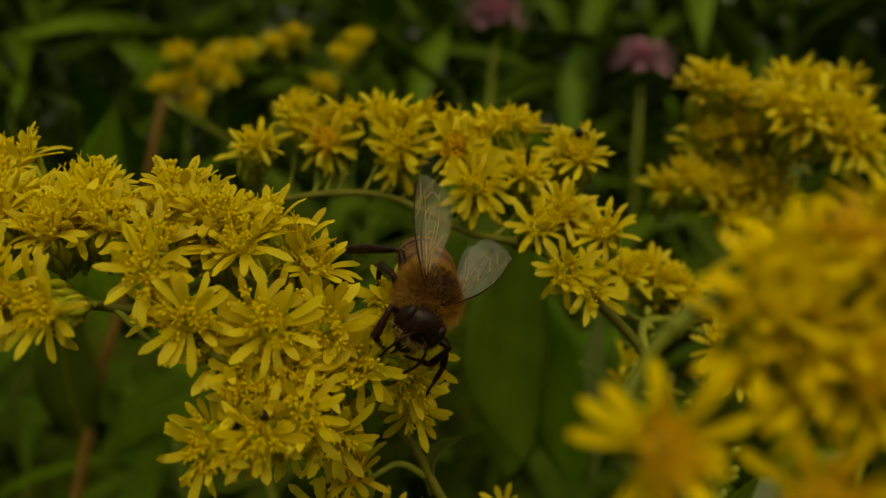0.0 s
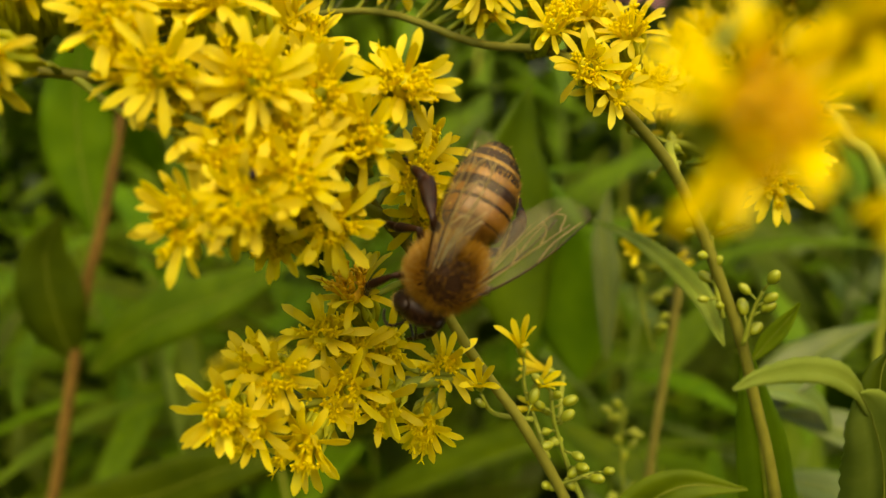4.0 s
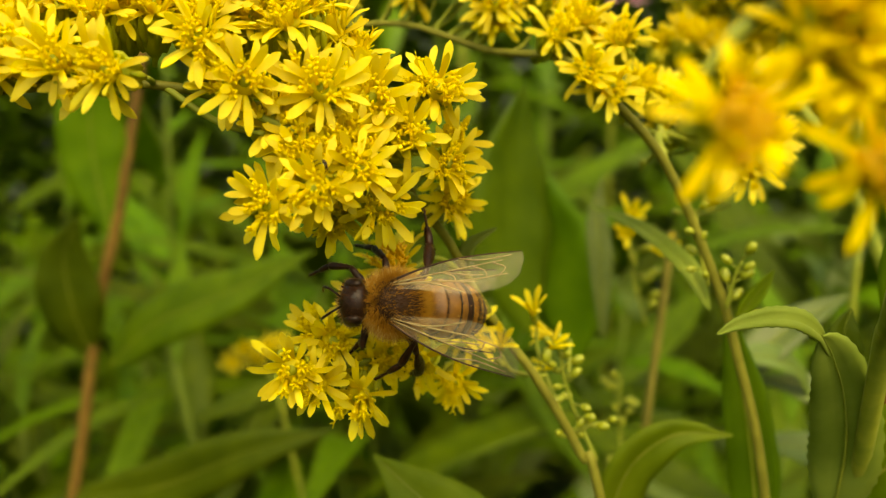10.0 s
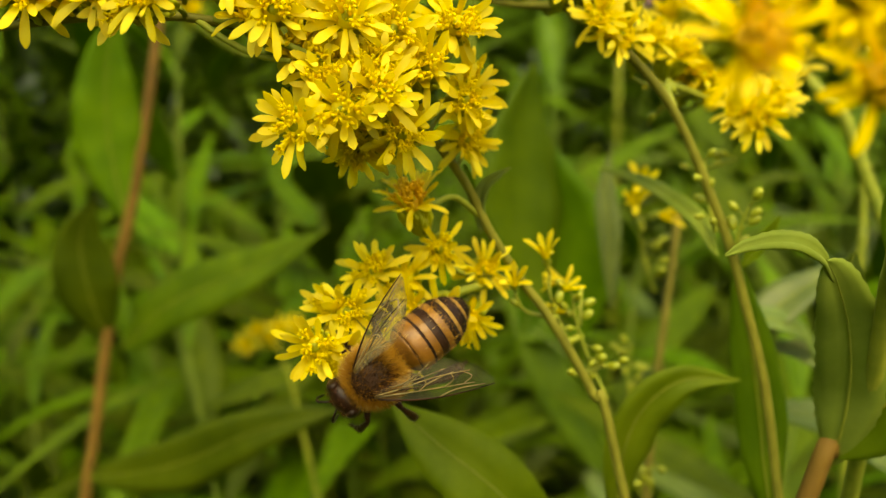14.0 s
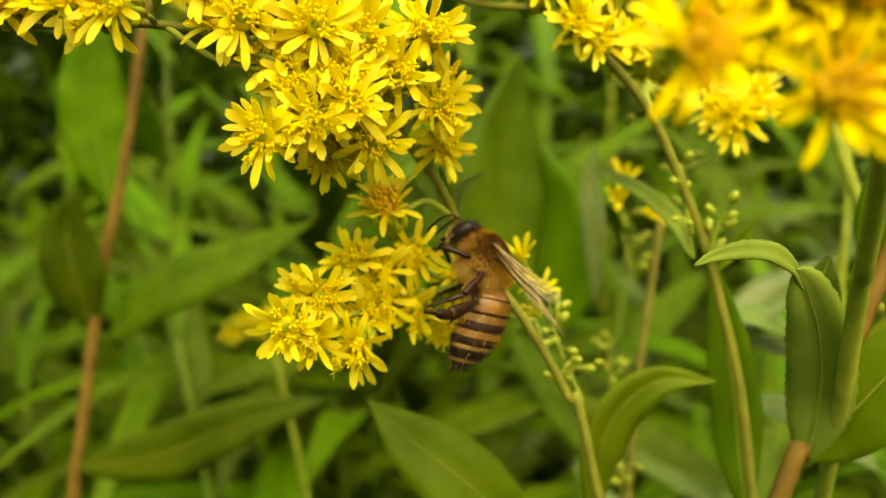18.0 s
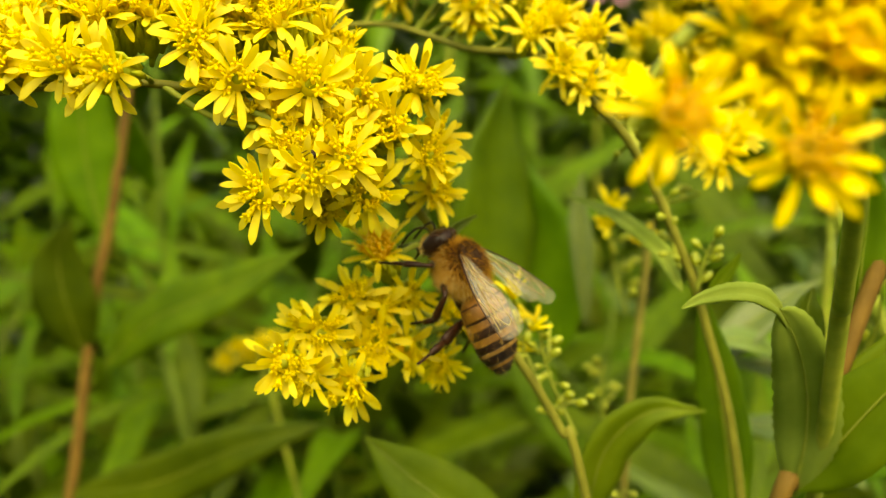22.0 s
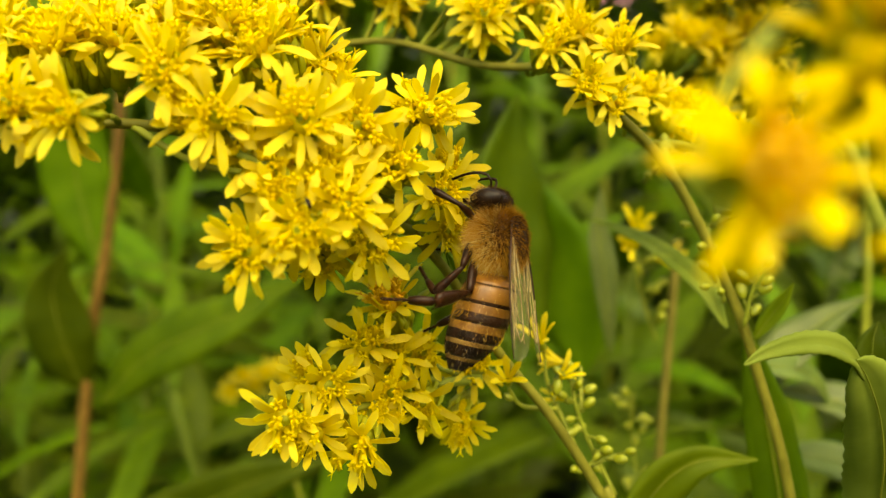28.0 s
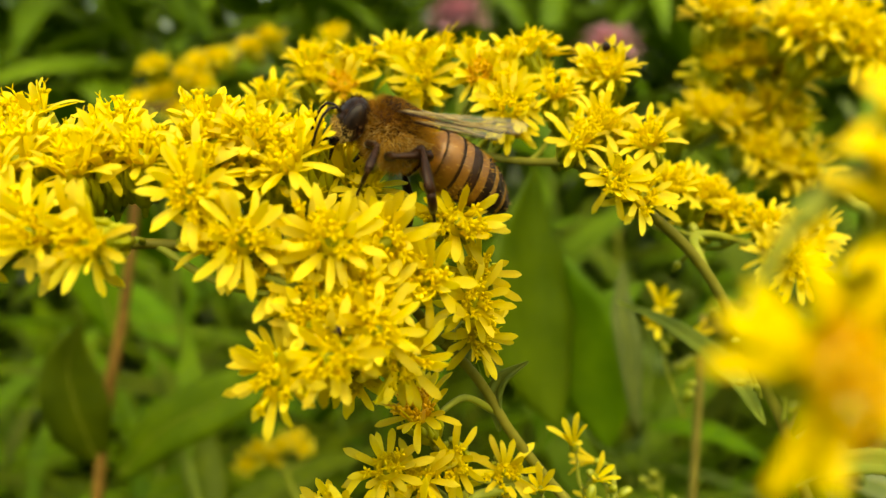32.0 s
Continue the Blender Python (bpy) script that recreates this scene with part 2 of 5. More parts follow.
def blade(points, width, face_to, fold=0.25, teeth=0.0, thick=0.00012, peak=0.4, cols=7, tip=1.1):
    """A lance-shaped leaf along a spine, folded on its midrib, with a thin edge."""
    n = len(points)
    verts, faces = [], []
    for layer in (0, 1):
        for i, q in enumerate(points):
            u = i / (n - 1)
            w = width * 0.5 * (math.sin(math.pi * min(1, u / peak) / 2) ** 0.8 if u < peak else math.cos(math.pi / 2 * (u - peak) / (1 - peak)) ** tip) + 0.00008
            d = (points[min(i + 1, n - 1)] - points[max(i - 1, 0)]).normalized()
            nrm = (Vector(face_to) - d * Vector(face_to).dot(d)).normalized()
            s = d.cross(nrm)
            for k in range(cols):
                v = k / (cols - 1) * 2 - 1
                ww = w * (1 + (teeth * (1 if i % 2 else -1) if abs(v) == 1 else 0))
                lift = fold * abs(v) * w + 0.06 * w * math.sin(7 * u * math.pi) * v * abs(v) - 0.12 * w * (abs(v) > 0.9)
                groove = -0.0002 if k == cols // 2 else 0
                verts.append(q + s * v * ww + nrm * (lift + groove - layer * thick))
    m = n * cols
    for i in range(n - 1):
        for k in range(cols - 1):
            a = i * cols + k
            faces.append((a, a + 1, a + cols + 1, a + cols))
            faces.append((m + a, m + a + cols, m + a + cols + 1, m + a + 1))
        a, b = i * cols, i * cols + cols - 1
        faces.append((a, a + cols, m + a + cols, m + a))
        faces.append((b, m + b, m + b + cols, b + cols))
    return verts, faces


# ---- the flower head: cup of bracts, disc florets, ray petals ----


def petal_mesh(name, length, width, droop, twist, mat=YELLOW):
    """A thin strap, widest past its middle, with a blunt round tip; the rim has its own sharp edge."""
    stations = ((0, 0.40), (0.2, 0.62), (0.42, 0.88), (0.64, 1.0), (0.82, 0.97), (0.94, 0.76), (1.0, 0.42))
    across = (-1, -0.5, 0, 0.5, 1)
    layers = []
    for layer in (0, 1):
        rows = []
        for u, wide in stations:
            w = width * 0.5 * wide
            q = Vector((0, length * u, 0.25 * length * u - droop * length * u * u))
            for k in across:
                end = -0.05 * length * k * k * (u > 0.9)
                rows.append(q + Vector((k * w, end, 0.10 * w * k * k + twist * w * k * u - layer * 0.00004 - 0.05 * w * (abs(k) == 0.5))))
        layers.append(rows)
    m, n = 35, 7
    verts = layers[0] + layers[1]
    faces = []
    for i in range(n - 1):
        for k in range(4):
            a = i * 5 + k
            faces.append((a, a + 1, a + 6, a + 5))
            faces.append((m + a, m + a + 5, m + a + 6, m + a + 1))
    rim = [i * 5 for i in range(n)] + [30 + k for k in range(1, 5)] + [i * 5 + 4 for i in reversed(range(n - 1))]
    b = len(verts)
    for i in rim:
        verts += [layers[0][i], layers[1][i]]
    faces += [(b + 2 * i, b + 2 * i + 2, b + 2 * i + 3, b + 2 * i + 1) for i in range(len(rim) - 1)]
    return mesh(name, verts, faces, mat)


PETAL_SHAPES = ((2.4, 0.54, 0.26, 0.12), (2.15, 0.51, 0.12, -0.15), (2.55, 0.52, 0.36, 0.08), (1.95, 0.54, 0.0, 0.18), (2.3, 0.47, 0.48, -0.08))
PETALS = [petal_mesh("petal", l * MM, w * MM, d, t) for l, w, d, t in PETAL_SHAPES]
GOLDEN_SHADED_PETALS = [petal_mesh("petal", l * MM, w * MM, d, t, GOLDEN_SHADED) for l, w, d, t in PETAL_SHAPES]


def disc_mesh(name, florets, mat, open_up):
    """Cup of overlapping bracts, stalk and a tuft of tubular florets with forked styles."""
    verts, faces, slots = [], [], []

    def mark(k):
        slots.extend([k] * (len(faces) - len(slots)))
    tube([Vector((0, 0, -3.5)) * MM, Vector((0.03, 0.02, -3.1)) * MM, Vector((0, 0, -2.6)) * MM], [0.15 * MM, 0.18 * MM, 0.32 * MM], 6, verts, faces)
    ball(0.82 * MM, 0.82 * MM, 1.65 * MM, 8, 9, (0, 0, -1.25 * MM), verts, faces)
    for k in range(14):
        a, row = k * 2.4, k % 3
        d = Vector((math.cos(a), math.sin(a), 0))
        p = [d * 0.55 * MM + Vector((0, 0, (-2.5 + 0.5 * row) * MM)), d * (0.90 + 0.04 * row) * MM + Vector((0, 0, (-1.5 + 0.5 * row) * MM)),
             d * (0.98 + 0.06 * row) * MM + Vector((0, 0, (-0.55 + 0.3 * row) * MM))]
        tube(p, [0.20 * MM, 0.22 * MM, 0.05 * MM], 5, verts, faces)
    mark(0)
    ball(0.74 * MM, 0.74 * MM, 0.42 * MM, 6, 10, (0, 0, -0.12 * MM), verts, faces)
    for k in range(florets):
        a, r = k * 2.39996, 0.6 * math.sqrt((k + 0.4) / florets)
        out = Vector((math.cos(a) * r, math.sin(a) * r, 0))
        lean = (out * 0.75 + Vector((rng.uniform(-0.15, 0.15), rng.uniform(-0.15, 0.15), 1))).normalized()
        h = rng.uniform(1.0, 1.75) * open_up
        p0 = out * MM + Vector((0, 0, -0.3 * MM))
        tip = p0 + lean * h * MM
        tube([p0, p0.lerp(tip, 0.6), tip], [0.13 * MM, 0.15 * MM, 0.22 * MM], 6, verts, faces)
        for j in range(5):
            b = j * 1.2566 + k
            s = lean.orthogonal().normalized()
            o = s * math.cos(b) + lean.cross(s) * math.sin(b)
            tube([tip + o * 0.14 * MM, tip + o * 0.30 * MM + lean * 0.20 * MM, tip + o * 0.38 * MM + lean * 0.16 * MM], [0.11 * MM, 0.09 * MM, 0.03 * MM], 4, verts, faces)
        if k % 2:
            top = tip + lean * rng.uniform(0.3, 0.7) * MM
            tube([tip, top], [0.08 * MM, 0.06 * MM], 4, verts, faces)
            s = lean.orthogonal().normalized()
            for sg in (1, -1):
                tube([top, top + lean * 0.3 * MM + s * sg * 0.22 * MM], [0.045 * MM, 0.02 * MM], 4, verts, faces)
    mark(1)
    return mesh(name, verts, faces, [CUP, mat], slots)


DISCS = [disc_mesh("flower_head", n, DISC, o) for n, o in ((8, 0.95), (7, 0.9), (7, 1.15), (8, 0.8))]
DISC_FADED = disc_mesh("flower_head", 10, FADED, 0.9)


def joined_head(seed, petals):
    """A whole head in one mesh, for the sprays that stay far off."""
    r = random.Random(seed)
    verts, faces, slots = [], [], []

    def take(me, m, k=None):
        b = len(verts)
        verts.extend(m @ v.co for v in me.vertices)
        for p in me.polygons:
            faces.append(tuple(b + i for i in p.vertices))
            slots.append(2 if k is None else p.material_index)
    take(DISCS[seed % 4], Matrix(), 1)
    for k in range(petals):
        take(r.choice(PETALS), petal_pose(r, k, petals))
    return mesh("flower_head", verts, faces, [CUP, DISC, YELLOW], slots)


def petal_pose(r, k, petals):
    a = 360 * k / petals + r.uniform(-14, 14)
    up = r.uniform(24, 68) if k % 2 else r.uniform(-12, 26)
    return pose(0, 0, 0, 0, 0, a) @ Matrix.Translation((0, 0.55 * MM, -0.1 * MM)) @ pose(0, 0, 0, up, r.uniform(-18, 18), r.uniform(-8, 8)) @ Matrix.Scale(r.uniform(0.78, 1.02), 4)


JOINED = [joined_head(s, 17) for s in range(5)]


def axis_pose(place, axis, spin, size=1.0):
    q = Vector(axis).to_track_quat("Z", "Y")
    return Matrix.LocRotScale(place, q, (size, size, size)) @ pose(0, 0, 0, 0, 0, spin)


def add_heads(plant, heads, origin, far=False, size=1.0, fill=0.0, faded=(), aside=2.2, petals_of=None, out=2.2, down=1.6):
    """Heads at (x, y, z, facing): facing 0 looks up, 1 looks back along the view, more hangs."""
    made = []
    r = random.Random(len(heads) * 7 + int(heads[0][0] * 10))
    more = [(x + r.uniform(-out, aside), y + r.uniform(0.8, 2.6), z + r.uniform(-down, 1.0), facing * r.uniform(0.5, 1.0)) for x, y, z, facing in heads if r.random() < fill]
    if fill > 1:
        more += [(x + r.uniform(-out, aside), y + r.uniform(1.2, 3.4), z + r.uniform(-down, 0.8), facing * r.uniform(0.4, 1.0)) for x, y, z, facing in heads if r.random() < fill - 1]
    for i, (x, y, z, facing) in enumerate(list(heads) + more):
        axis = Vector((rng.uniform(-0.3, 0.3), -math.sin(facing * 1.45), math.cos(facing * 1.45))).normalized()
        m = Matrix.Translation(-origin) @ axis_pose(at(x, y, z), axis, rng.uniform(0, 360), size * rng.uniform(0.92, 1.08))
        if far or i >= len(heads):
            part("flower_head", JOINED[i % 5], plant, m)
        else:
            h = part("flower_head", DISC_FADED if i in faded else DISCS[i % 4], plant, m)
            petals = rng.choice((16, 17, 18, 19))
            for k in range(petals):
                part("petal", rng.choice(petals_of or PETALS), h, petal_pose(rng, k, petals))
        made.append((at(x, y, z) - axis * 0.0034 * size, axis))
    return made


def add_twigs(plant, made, spine, origin, r=0.00016):
    """A thin stalk from each head's foot to the nearest part of its branch."""
    for foot, axis in made:
        q = min(spine, key=lambda s: (s - foot).length)
        if 0.0005 < (q - foot).length < 0.03:
            mid = foot.lerp(q, 0.5) - axis * 0.0004
            pts = smooth_curve([q, mid, foot], 4)
            part("flower_stalk", mesh("flower_stalk", *tube([p - origin for p in pts], taper(len(pts), r * 1.3, r), 5), STEM_GREEN), plant)


def add_stem(plant, pts, r0, r1, mat, origin, name="stem", steps=6):
    c = smooth_curve([at(*p) for p in pts], steps)
    part(name, mesh(name, *tube([q - origin for q in c], taper(len(c), r0, r1), 8, wobble=0.04), mat), plant)
    return c


def to_ground(pts, dx=0.0, dy=0.0):
    """The stem's lower length: on along its line at first, then down to the soil."""
    p, q = Vector(pts[0]), Vector(pts[1])
    d = (p - q).normalized()
    d = (d + Vector((0, 0, -0.6))).normalized()
    a = p + d * 60
    b = a + (d + Vector((dx, dy, -60)) * 0.03).normalized() * 150
    return [(b.x + dx, b.y + dy, -EYE * 1000), (b.x + dx * 0.6, b.y + dy * 0.6, (b.z - EYE * 1000) / 2), tuple(b), tuple(a)] + list(pts)


# ---- ground ----
gv, gf = [], []
N = 24
for i in range(N + 1):
    for j in range(N + 1):
        x, y = (i / N * 2 - 1), (j / N * 2 - 1)
        x, y = x * abs(x) ** 2 * 200, y * abs(y) ** 2 * 200
        gv.append((x, y, 0.012 * noise.noise((x * 3, y * 3, 0)) - 0.012))
for i in range(N):
    for j in range(N):
        a = i * (N + 1) + j
        gf.append((a, a + N + 1, a + N + 2, a + 1))
tagged(new("ground", mesh("ground", gv, gf, SOIL)), "dark soil with moss under the tall plants", "ground", kind="structure")

# ---- goldenrod over which the bee climbs ----
PTS = [(9.0, 48.4, -48.2), (6.9, 49.1, -41.9), (3.7, 49.7, -36.1), (1.5, 50.1, -33.0), (-0.7, 49.9, -29.4), (-2.5, 49.4, -25.6), (-4.7, 47.7, -22.2), (-6.8, 45.9, -18.8), (-10.0, 43.9, -16.3), (-13.8, 42.3, -15.3), (-18.3, 41.9, -14.1), (-23.4, 41.3, -13.9), (-28.7, 41.2, -14.3), (-35.0, 41.7, -14.9)]
O = at(*to_ground(PTS, 6, 30)[0])
plant_a = thing("goldenrod", O, "goldenrod with a one-sided arching spray of open yellow heads", "flower", "goldenrod plants")
spine = add_stem(plant_a, to_ground(PTS, 6, 30), 0.00043, 0.00024, STEM_OLIVE, O)
spine = [s for s in spine if s.z > EYE - 0.05]
spine += add_stem(plant_a, [(-4.7, 47.7, -22.2), (-7.5, 43.2, -19.8), (-10.9, 40.0, -19.9), (-12.8, 38.8, -19.9)], 0.0004, 0.0002, STEM_GREEN, O, "branch")
spine += add_stem(plant_a, [(-10.9, 43.9, -16.6), (-15.7, 44.8, -15.2), (-17.7, 46.1, -12.1), (-21.8, 46.9, -11.0), (-27.3, 47.6, -10.9)], 0.0004, 0.0002, STEM_GREEN, O, "branch")
made = add_heads(plant_a, [(-26.9, 39.7, -12.6, 0.80), (-29.3, 41.4, -10.8, 0.50), (-22.7, 38.5, -12.5, 0.80), (-26.2, 42.0, -10.6, 0.40), (-19.7, 37.2, -12.9, 0.95), (-28.4, 42.8, -9.9, 0.30), (-25.1, 43.5, -9.6, 0.30), (-22.0, 42.7, -10.2, 0.30), (-19.2, 44.0, -9.9, 0.30), (-15.8, 40.0, -11.5, 0.85), (-15.5, 44.1, -9.6, 0.30), (-13.3, 44.2, -9.3, 0.30), (-11.5, 42.6, -10.7, 0.40), (-13.4, 38.9, -13.7, 0.95), (-9.4, 39.4, -14.2, 0.85), (-8.1, 45.9, -12.7, 0.30), (-7.0, 41.7, -15.0, 0.90), (-10.6, 39.5, -16.8, 0.70), (-3.2, 44.3, -14.8, 0.90), (-5.1, 41.9, -17.1, 0.95)], O, fill=1.2, aside=0.2, down=0.3)
made += add_heads(plant_a, [(-2.7, 45.2, -19.4, 0.95), (-12.3, 36.9, -19.8, 1.05), (-9.7, 37.1, -19.1, 1.05), (-7.6, 37.9, -18.3, 0.90), (-6.7, 41.1, -21.0, 1.15), (-10.7, 38.6, -17.9, 0.70), (-9.1, 39.3, -17.5, 0.60), (-2.4, 48.2, -22.4, 1.00), (-9.6, 42.7, -22.0, 1.20)], O, fill=1.0, aside=0.6, out=0.2, down=0.3, size=0.95)
made += add_heads(plant_a, [(-25.7, 45.4, -9.3, 0.15), (-24.4, 47.3, -9.4, 0.15), (-21.0, 47.4, -8.6, 0.10), (-21.2, 44.0, -10.1, 0.30), (-16.2, 46.8, -8.5, 0.10), (-14.0, 44.0, -10.0, 0.30), (-10.8, 45.2, -10.2, 0.15), (-18.1, 45.9, -9.8, 0.20), (-28.4, 49.4, -8.3, 0.10), (-12.5, 43.2, -11.0, 0.40), (-9.4, 46.2, -11.6, 0.30)], O, fill=0.7)
made += add_heads(plant_a, [(-4.5, 47.3, -29.8, 1.00), (-1.2, 49.3, -32.0, 0.90), (-2.4, 48.0, -35.2, 1.20), (-6.3, 46.8, -26.3, 0.35)], O, faded=(3,))
spine += add_stem(plant_a, [(-18.3, 41.9, -14.2), (-16.4, 41.0, -15.4), (-14.6, 40.2, -16.2), (-12.7, 39.5, -16.5)], 0.00022, 0.00015, STEM_GREEN, O, "branch")
spine += add_stem(plant_a, [(-17.2, 41.9, -14.1), (-14.9, 40.5, -14.7), (-12.7, 39.7, -15.7), (-10.6, 39.5, -16.6)], 0.0003, 0.0002, STEM_GREEN, O, "branch")
spine += add_stem(plant_a, [(1.5, 50.1, -33.3), (-0.8, 49.2, -32.4), (-2.6, 48.7, -32.1), (-4.3, 48.3, -31.0)], 0.00025, 0.00018, STEM_GREEN, O, "branch")
spine += add_stem(plant_a, [(-1.6, 49.9, -28.0), (-3.4, 48.6, -26.4), (-5.1, 47.3, -26.7)], 0.00025, 0.00018, STEM_GREEN, O, "branch")
add_twigs(plant_a, made, spine, O)

# ---- its lowest spray, which gives under the bee ----
PTS = [(-0.8, 49.1, -32.9), (-3.1, 48.0, -32.3), (-5.3, 46.1, -32.4), (-8.0, 43.3, -30.8), (-11.2, 41.0, -30.3)]
SPRAY_FOOT = at(*PTS[0])
spray = thing("flower_spray", SPRAY_FOOT, "small yellow goldenrod spray bending under the bee", "flower", "goldenrod plants")
spine = add_stem(spray, PTS, 0.0004, 0.00022, STEM_GREEN, SPRAY_FOOT, "branch")
made = add_heads(spray, [(-11.9, 39.9, -29.3, 1.00), (-9.5, 41.9, -28.6, 0.90), (-8.5, 41.8, -32.4, 1.25), (-7.5, 45.2, -27.7, 0.60), (-6.3, 44.6, -30.8, 0.95), (-4.7, 46.1, -32.4, 1.05), (-10.7, 40.8, -30.8, 1.10), (-10.7, 43.2, -28.5, 0.50), (-7.7, 43.8, -31.4, 1.00), (-5.9, 46.2, -29.2, 0.70)], SPRAY_FOOT, size=0.96)
add_twigs(spray, made, spine, SPRAY_FOOT)

# ---- goldenrod behind it ----
PTS = [(23.8, 53.5, -53.2), (20.4, 55.8, -36.6), (17.6, 56.2, -28.9), (13.8, 55.9, -21.4), (9.6, 54.8, -16.8), (7.5, 54.5, -14.7), (5.4, 57.0, -13.7), (0.9, 59.5, -13.3), (-5.3, 63.1, -11.4), (-11.4, 64.9, -11.7), (-17.6, 65.2, -13.0)]
O = at(*to_ground(PTS, 10, 20)[0])
plant_b = thing("goldenrod", O, "goldenrod with an arched yellow spray above a leafy stem", "flower", "goldenrod plants")
spine = add_stem(plant_b, to_ground(PTS, 10, 20), 0.00052, 0.00022, STEM_OLIVE, O)
spine = [s for s in spine if s.z > EYE - 0.05]
spine += add_stem(plant_b, [(13.8, 55.9, -21.4), (14.4, 59.4, -20.0), (18.2, 62.9, -21.1), (22.3, 61.3, -22.8)], 0.0004, 0.0002, STEM_GREEN, O, "branch")
made = add_heads(plant_b, [(-15.6, 64.5, -7.8, 0.25), (-12.4, 67.2, -6.6, 0.20), (-10.2, 65.2, -7.4, 0.90), (-8.9, 67.4, -5.8, 0.10), (-5.6, 66.1, -5.8, 0.25), (-3.2, 65.5, -5.6, 0.10), (-4.4, 62.7, -7.4, 0.85), (-0.7, 64.8, -6.0, 0.10), (-0.3, 61.4, -7.3, 0.85), (3.5, 64.2, -5.9, 0.15), (1.3, 58.4, -9.8, 0.85)], O, fill=1.3, faded=(2, 8))
made += add_heads(plant_b, [(5.0, 60.4, -9.0, 0.40), (9.4, 61.9, -8.0, 0.40), (5.5, 56.1, -12.1, 0.60), (7.3, 53.0, -14.5, 0.95), (10.3, 56.0, -12.5, 0.50), (12.7, 58.9, -16.1, 0.50), (16.3, 63.6, -17.7, 0.40), (18.8, 64.5, -19.4, 0.40), (22.8, 60.3, -21.4, 0.60), (21.7, 58.8, -22.6, 1.00), (21.1, 63.0, -20.4, 0.30)], O, fill=1.3)
add_twigs(plant_b, made, spine, O)

# ---- zigzag spray further back ----
PTS = [(44.1, 83.0, -32.1), (39.5, 86.1, -23.3), (35.6, 90.9, -18.1), (32.3, 93.5, -11.8), (30.9, 94.9, -5.5), (35.5, 91.0, -6.0), (41.3, 85.9, -6.7)]
O = at(*to_ground(PTS, 10, 20)[0])
plant_c = thing("goldenrod", O, "goldenrod with a zigzag yellow spray standing further back", "flower", "goldenrod plants")
spine = add_stem(plant_c, to_ground(PTS, 10, 20), 0.0010, 0.0004, STEM_GREEN, O)
made = add_heads(plant_c, [(27.1, 90.4, -2.8, 0.30), (31.1, 93.9, -4.4, 0.30), (34.4, 88.6, -5.5, 0.50), (37.2, 86.0, -6.4, 0.40), (40.1, 84.8, -6.1, 0.50), (40.9, 83.0, -8.6, 0.70), (28.0, 92.9, -8.7, 0.30), (31.3, 94.3, -8.3, 0.30), (34.4, 94.2, -8.9, 0.30), (36.3, 92.6, -10.2, 0.40), (26.2, 90.6, -13.6, 0.40), (29.7, 91.7, -14.6, 0.50), (34.1, 91.9, -13.7, 0.40), (35.8, 91.5, -15.7, 0.40), (32.0, 89.7, -18.3, 0.60), (34.3, 89.4, -19.7, 0.50), (36.7, 89.2, -20.4, 0.60), (38.2, 91.6, -3.3, 0.20), (41.8, 91.6, -3.3, 0.20)], O, far=True, fill=1.1, size=1.42)
add_twigs(plant_c, made, [s for s in spine if s.z > EYE - 0.05], O)

# ---- goldenrod close before the lens ----
PTS = [(24.0, 42.0, -35.6), (20.8, 36.0, -27.3), (17.6, 30.0, -20.8), (14.4, 24.6, -15.6), (12.2, 22.4, -12.4), (10.9, 21.9, -11.6), (7.6, 22.5, -11.3), (6.0, 22.4, -12.2)]
O = at(*to_ground(PTS, 10, 10)[0])
OD = O.copy()
plant_d = thing("goldenrod", O, "swaying goldenrod with star-shaped heads, gold petals with shade painted in", "flower", "goldenrod plants")
spine = add_stem(plant_d, to_ground(PTS, 10, 10), 0.0008, 0.0003, STEM_GREEN, O)
# Near heads: orange disc centres, and petals with the shade in their colour.
made = add_heads(plant_d, [(5.0, 18.6, -14.1, 0.95), (9.3, 18.3, -15.4, 0.95), (12.6, 21.3, -10.9, 0.30), (14.1, 19.9, -11.5, 0.60), (13.0, 23.6, -9.2, 0.20), (14.9, 22.2, -9.6, 0.20)], O, faded=(0, 1), petals_of=GOLDEN_SHADED_PETALS, size=0.88)
made += add_heads(plant_d, [(8.7, 21.3, -10.9, 0.40), (9.6, 22.2, -9.8, 0.30), (11.0, 22.2, -9.7, 0.30), (8.5, 21.4, -12.3, 0.60), (10.1, 21.1, -11.9, 0.60), (10.1, 20.9, -13.2, 0.90), (11.2, 20.3, -12.8, 0.80), (12.9, 20.1, -12.7, 0.80), (14.4, 19.6, -13.3, 0.80)], O, faded=(2, 6), petals_of=GOLDEN_SHADED_PETALS, size=0.88)
add_twigs(plant_d, made, [s for s in spine if s.z > EYE - 0.05], O)

# ---- bare stems of the neighbours ----


def stalk(pts, r0, r1, mat, label):
    O = at(*to_ground(pts, 5, 20)[0])
    ob = thing("goldenrod_stalk", O, label, "plant", "leafy stalks")
    add_stem(ob, to_ground(pts, 5, 20), r0, r1, mat, O)
    return ob, O


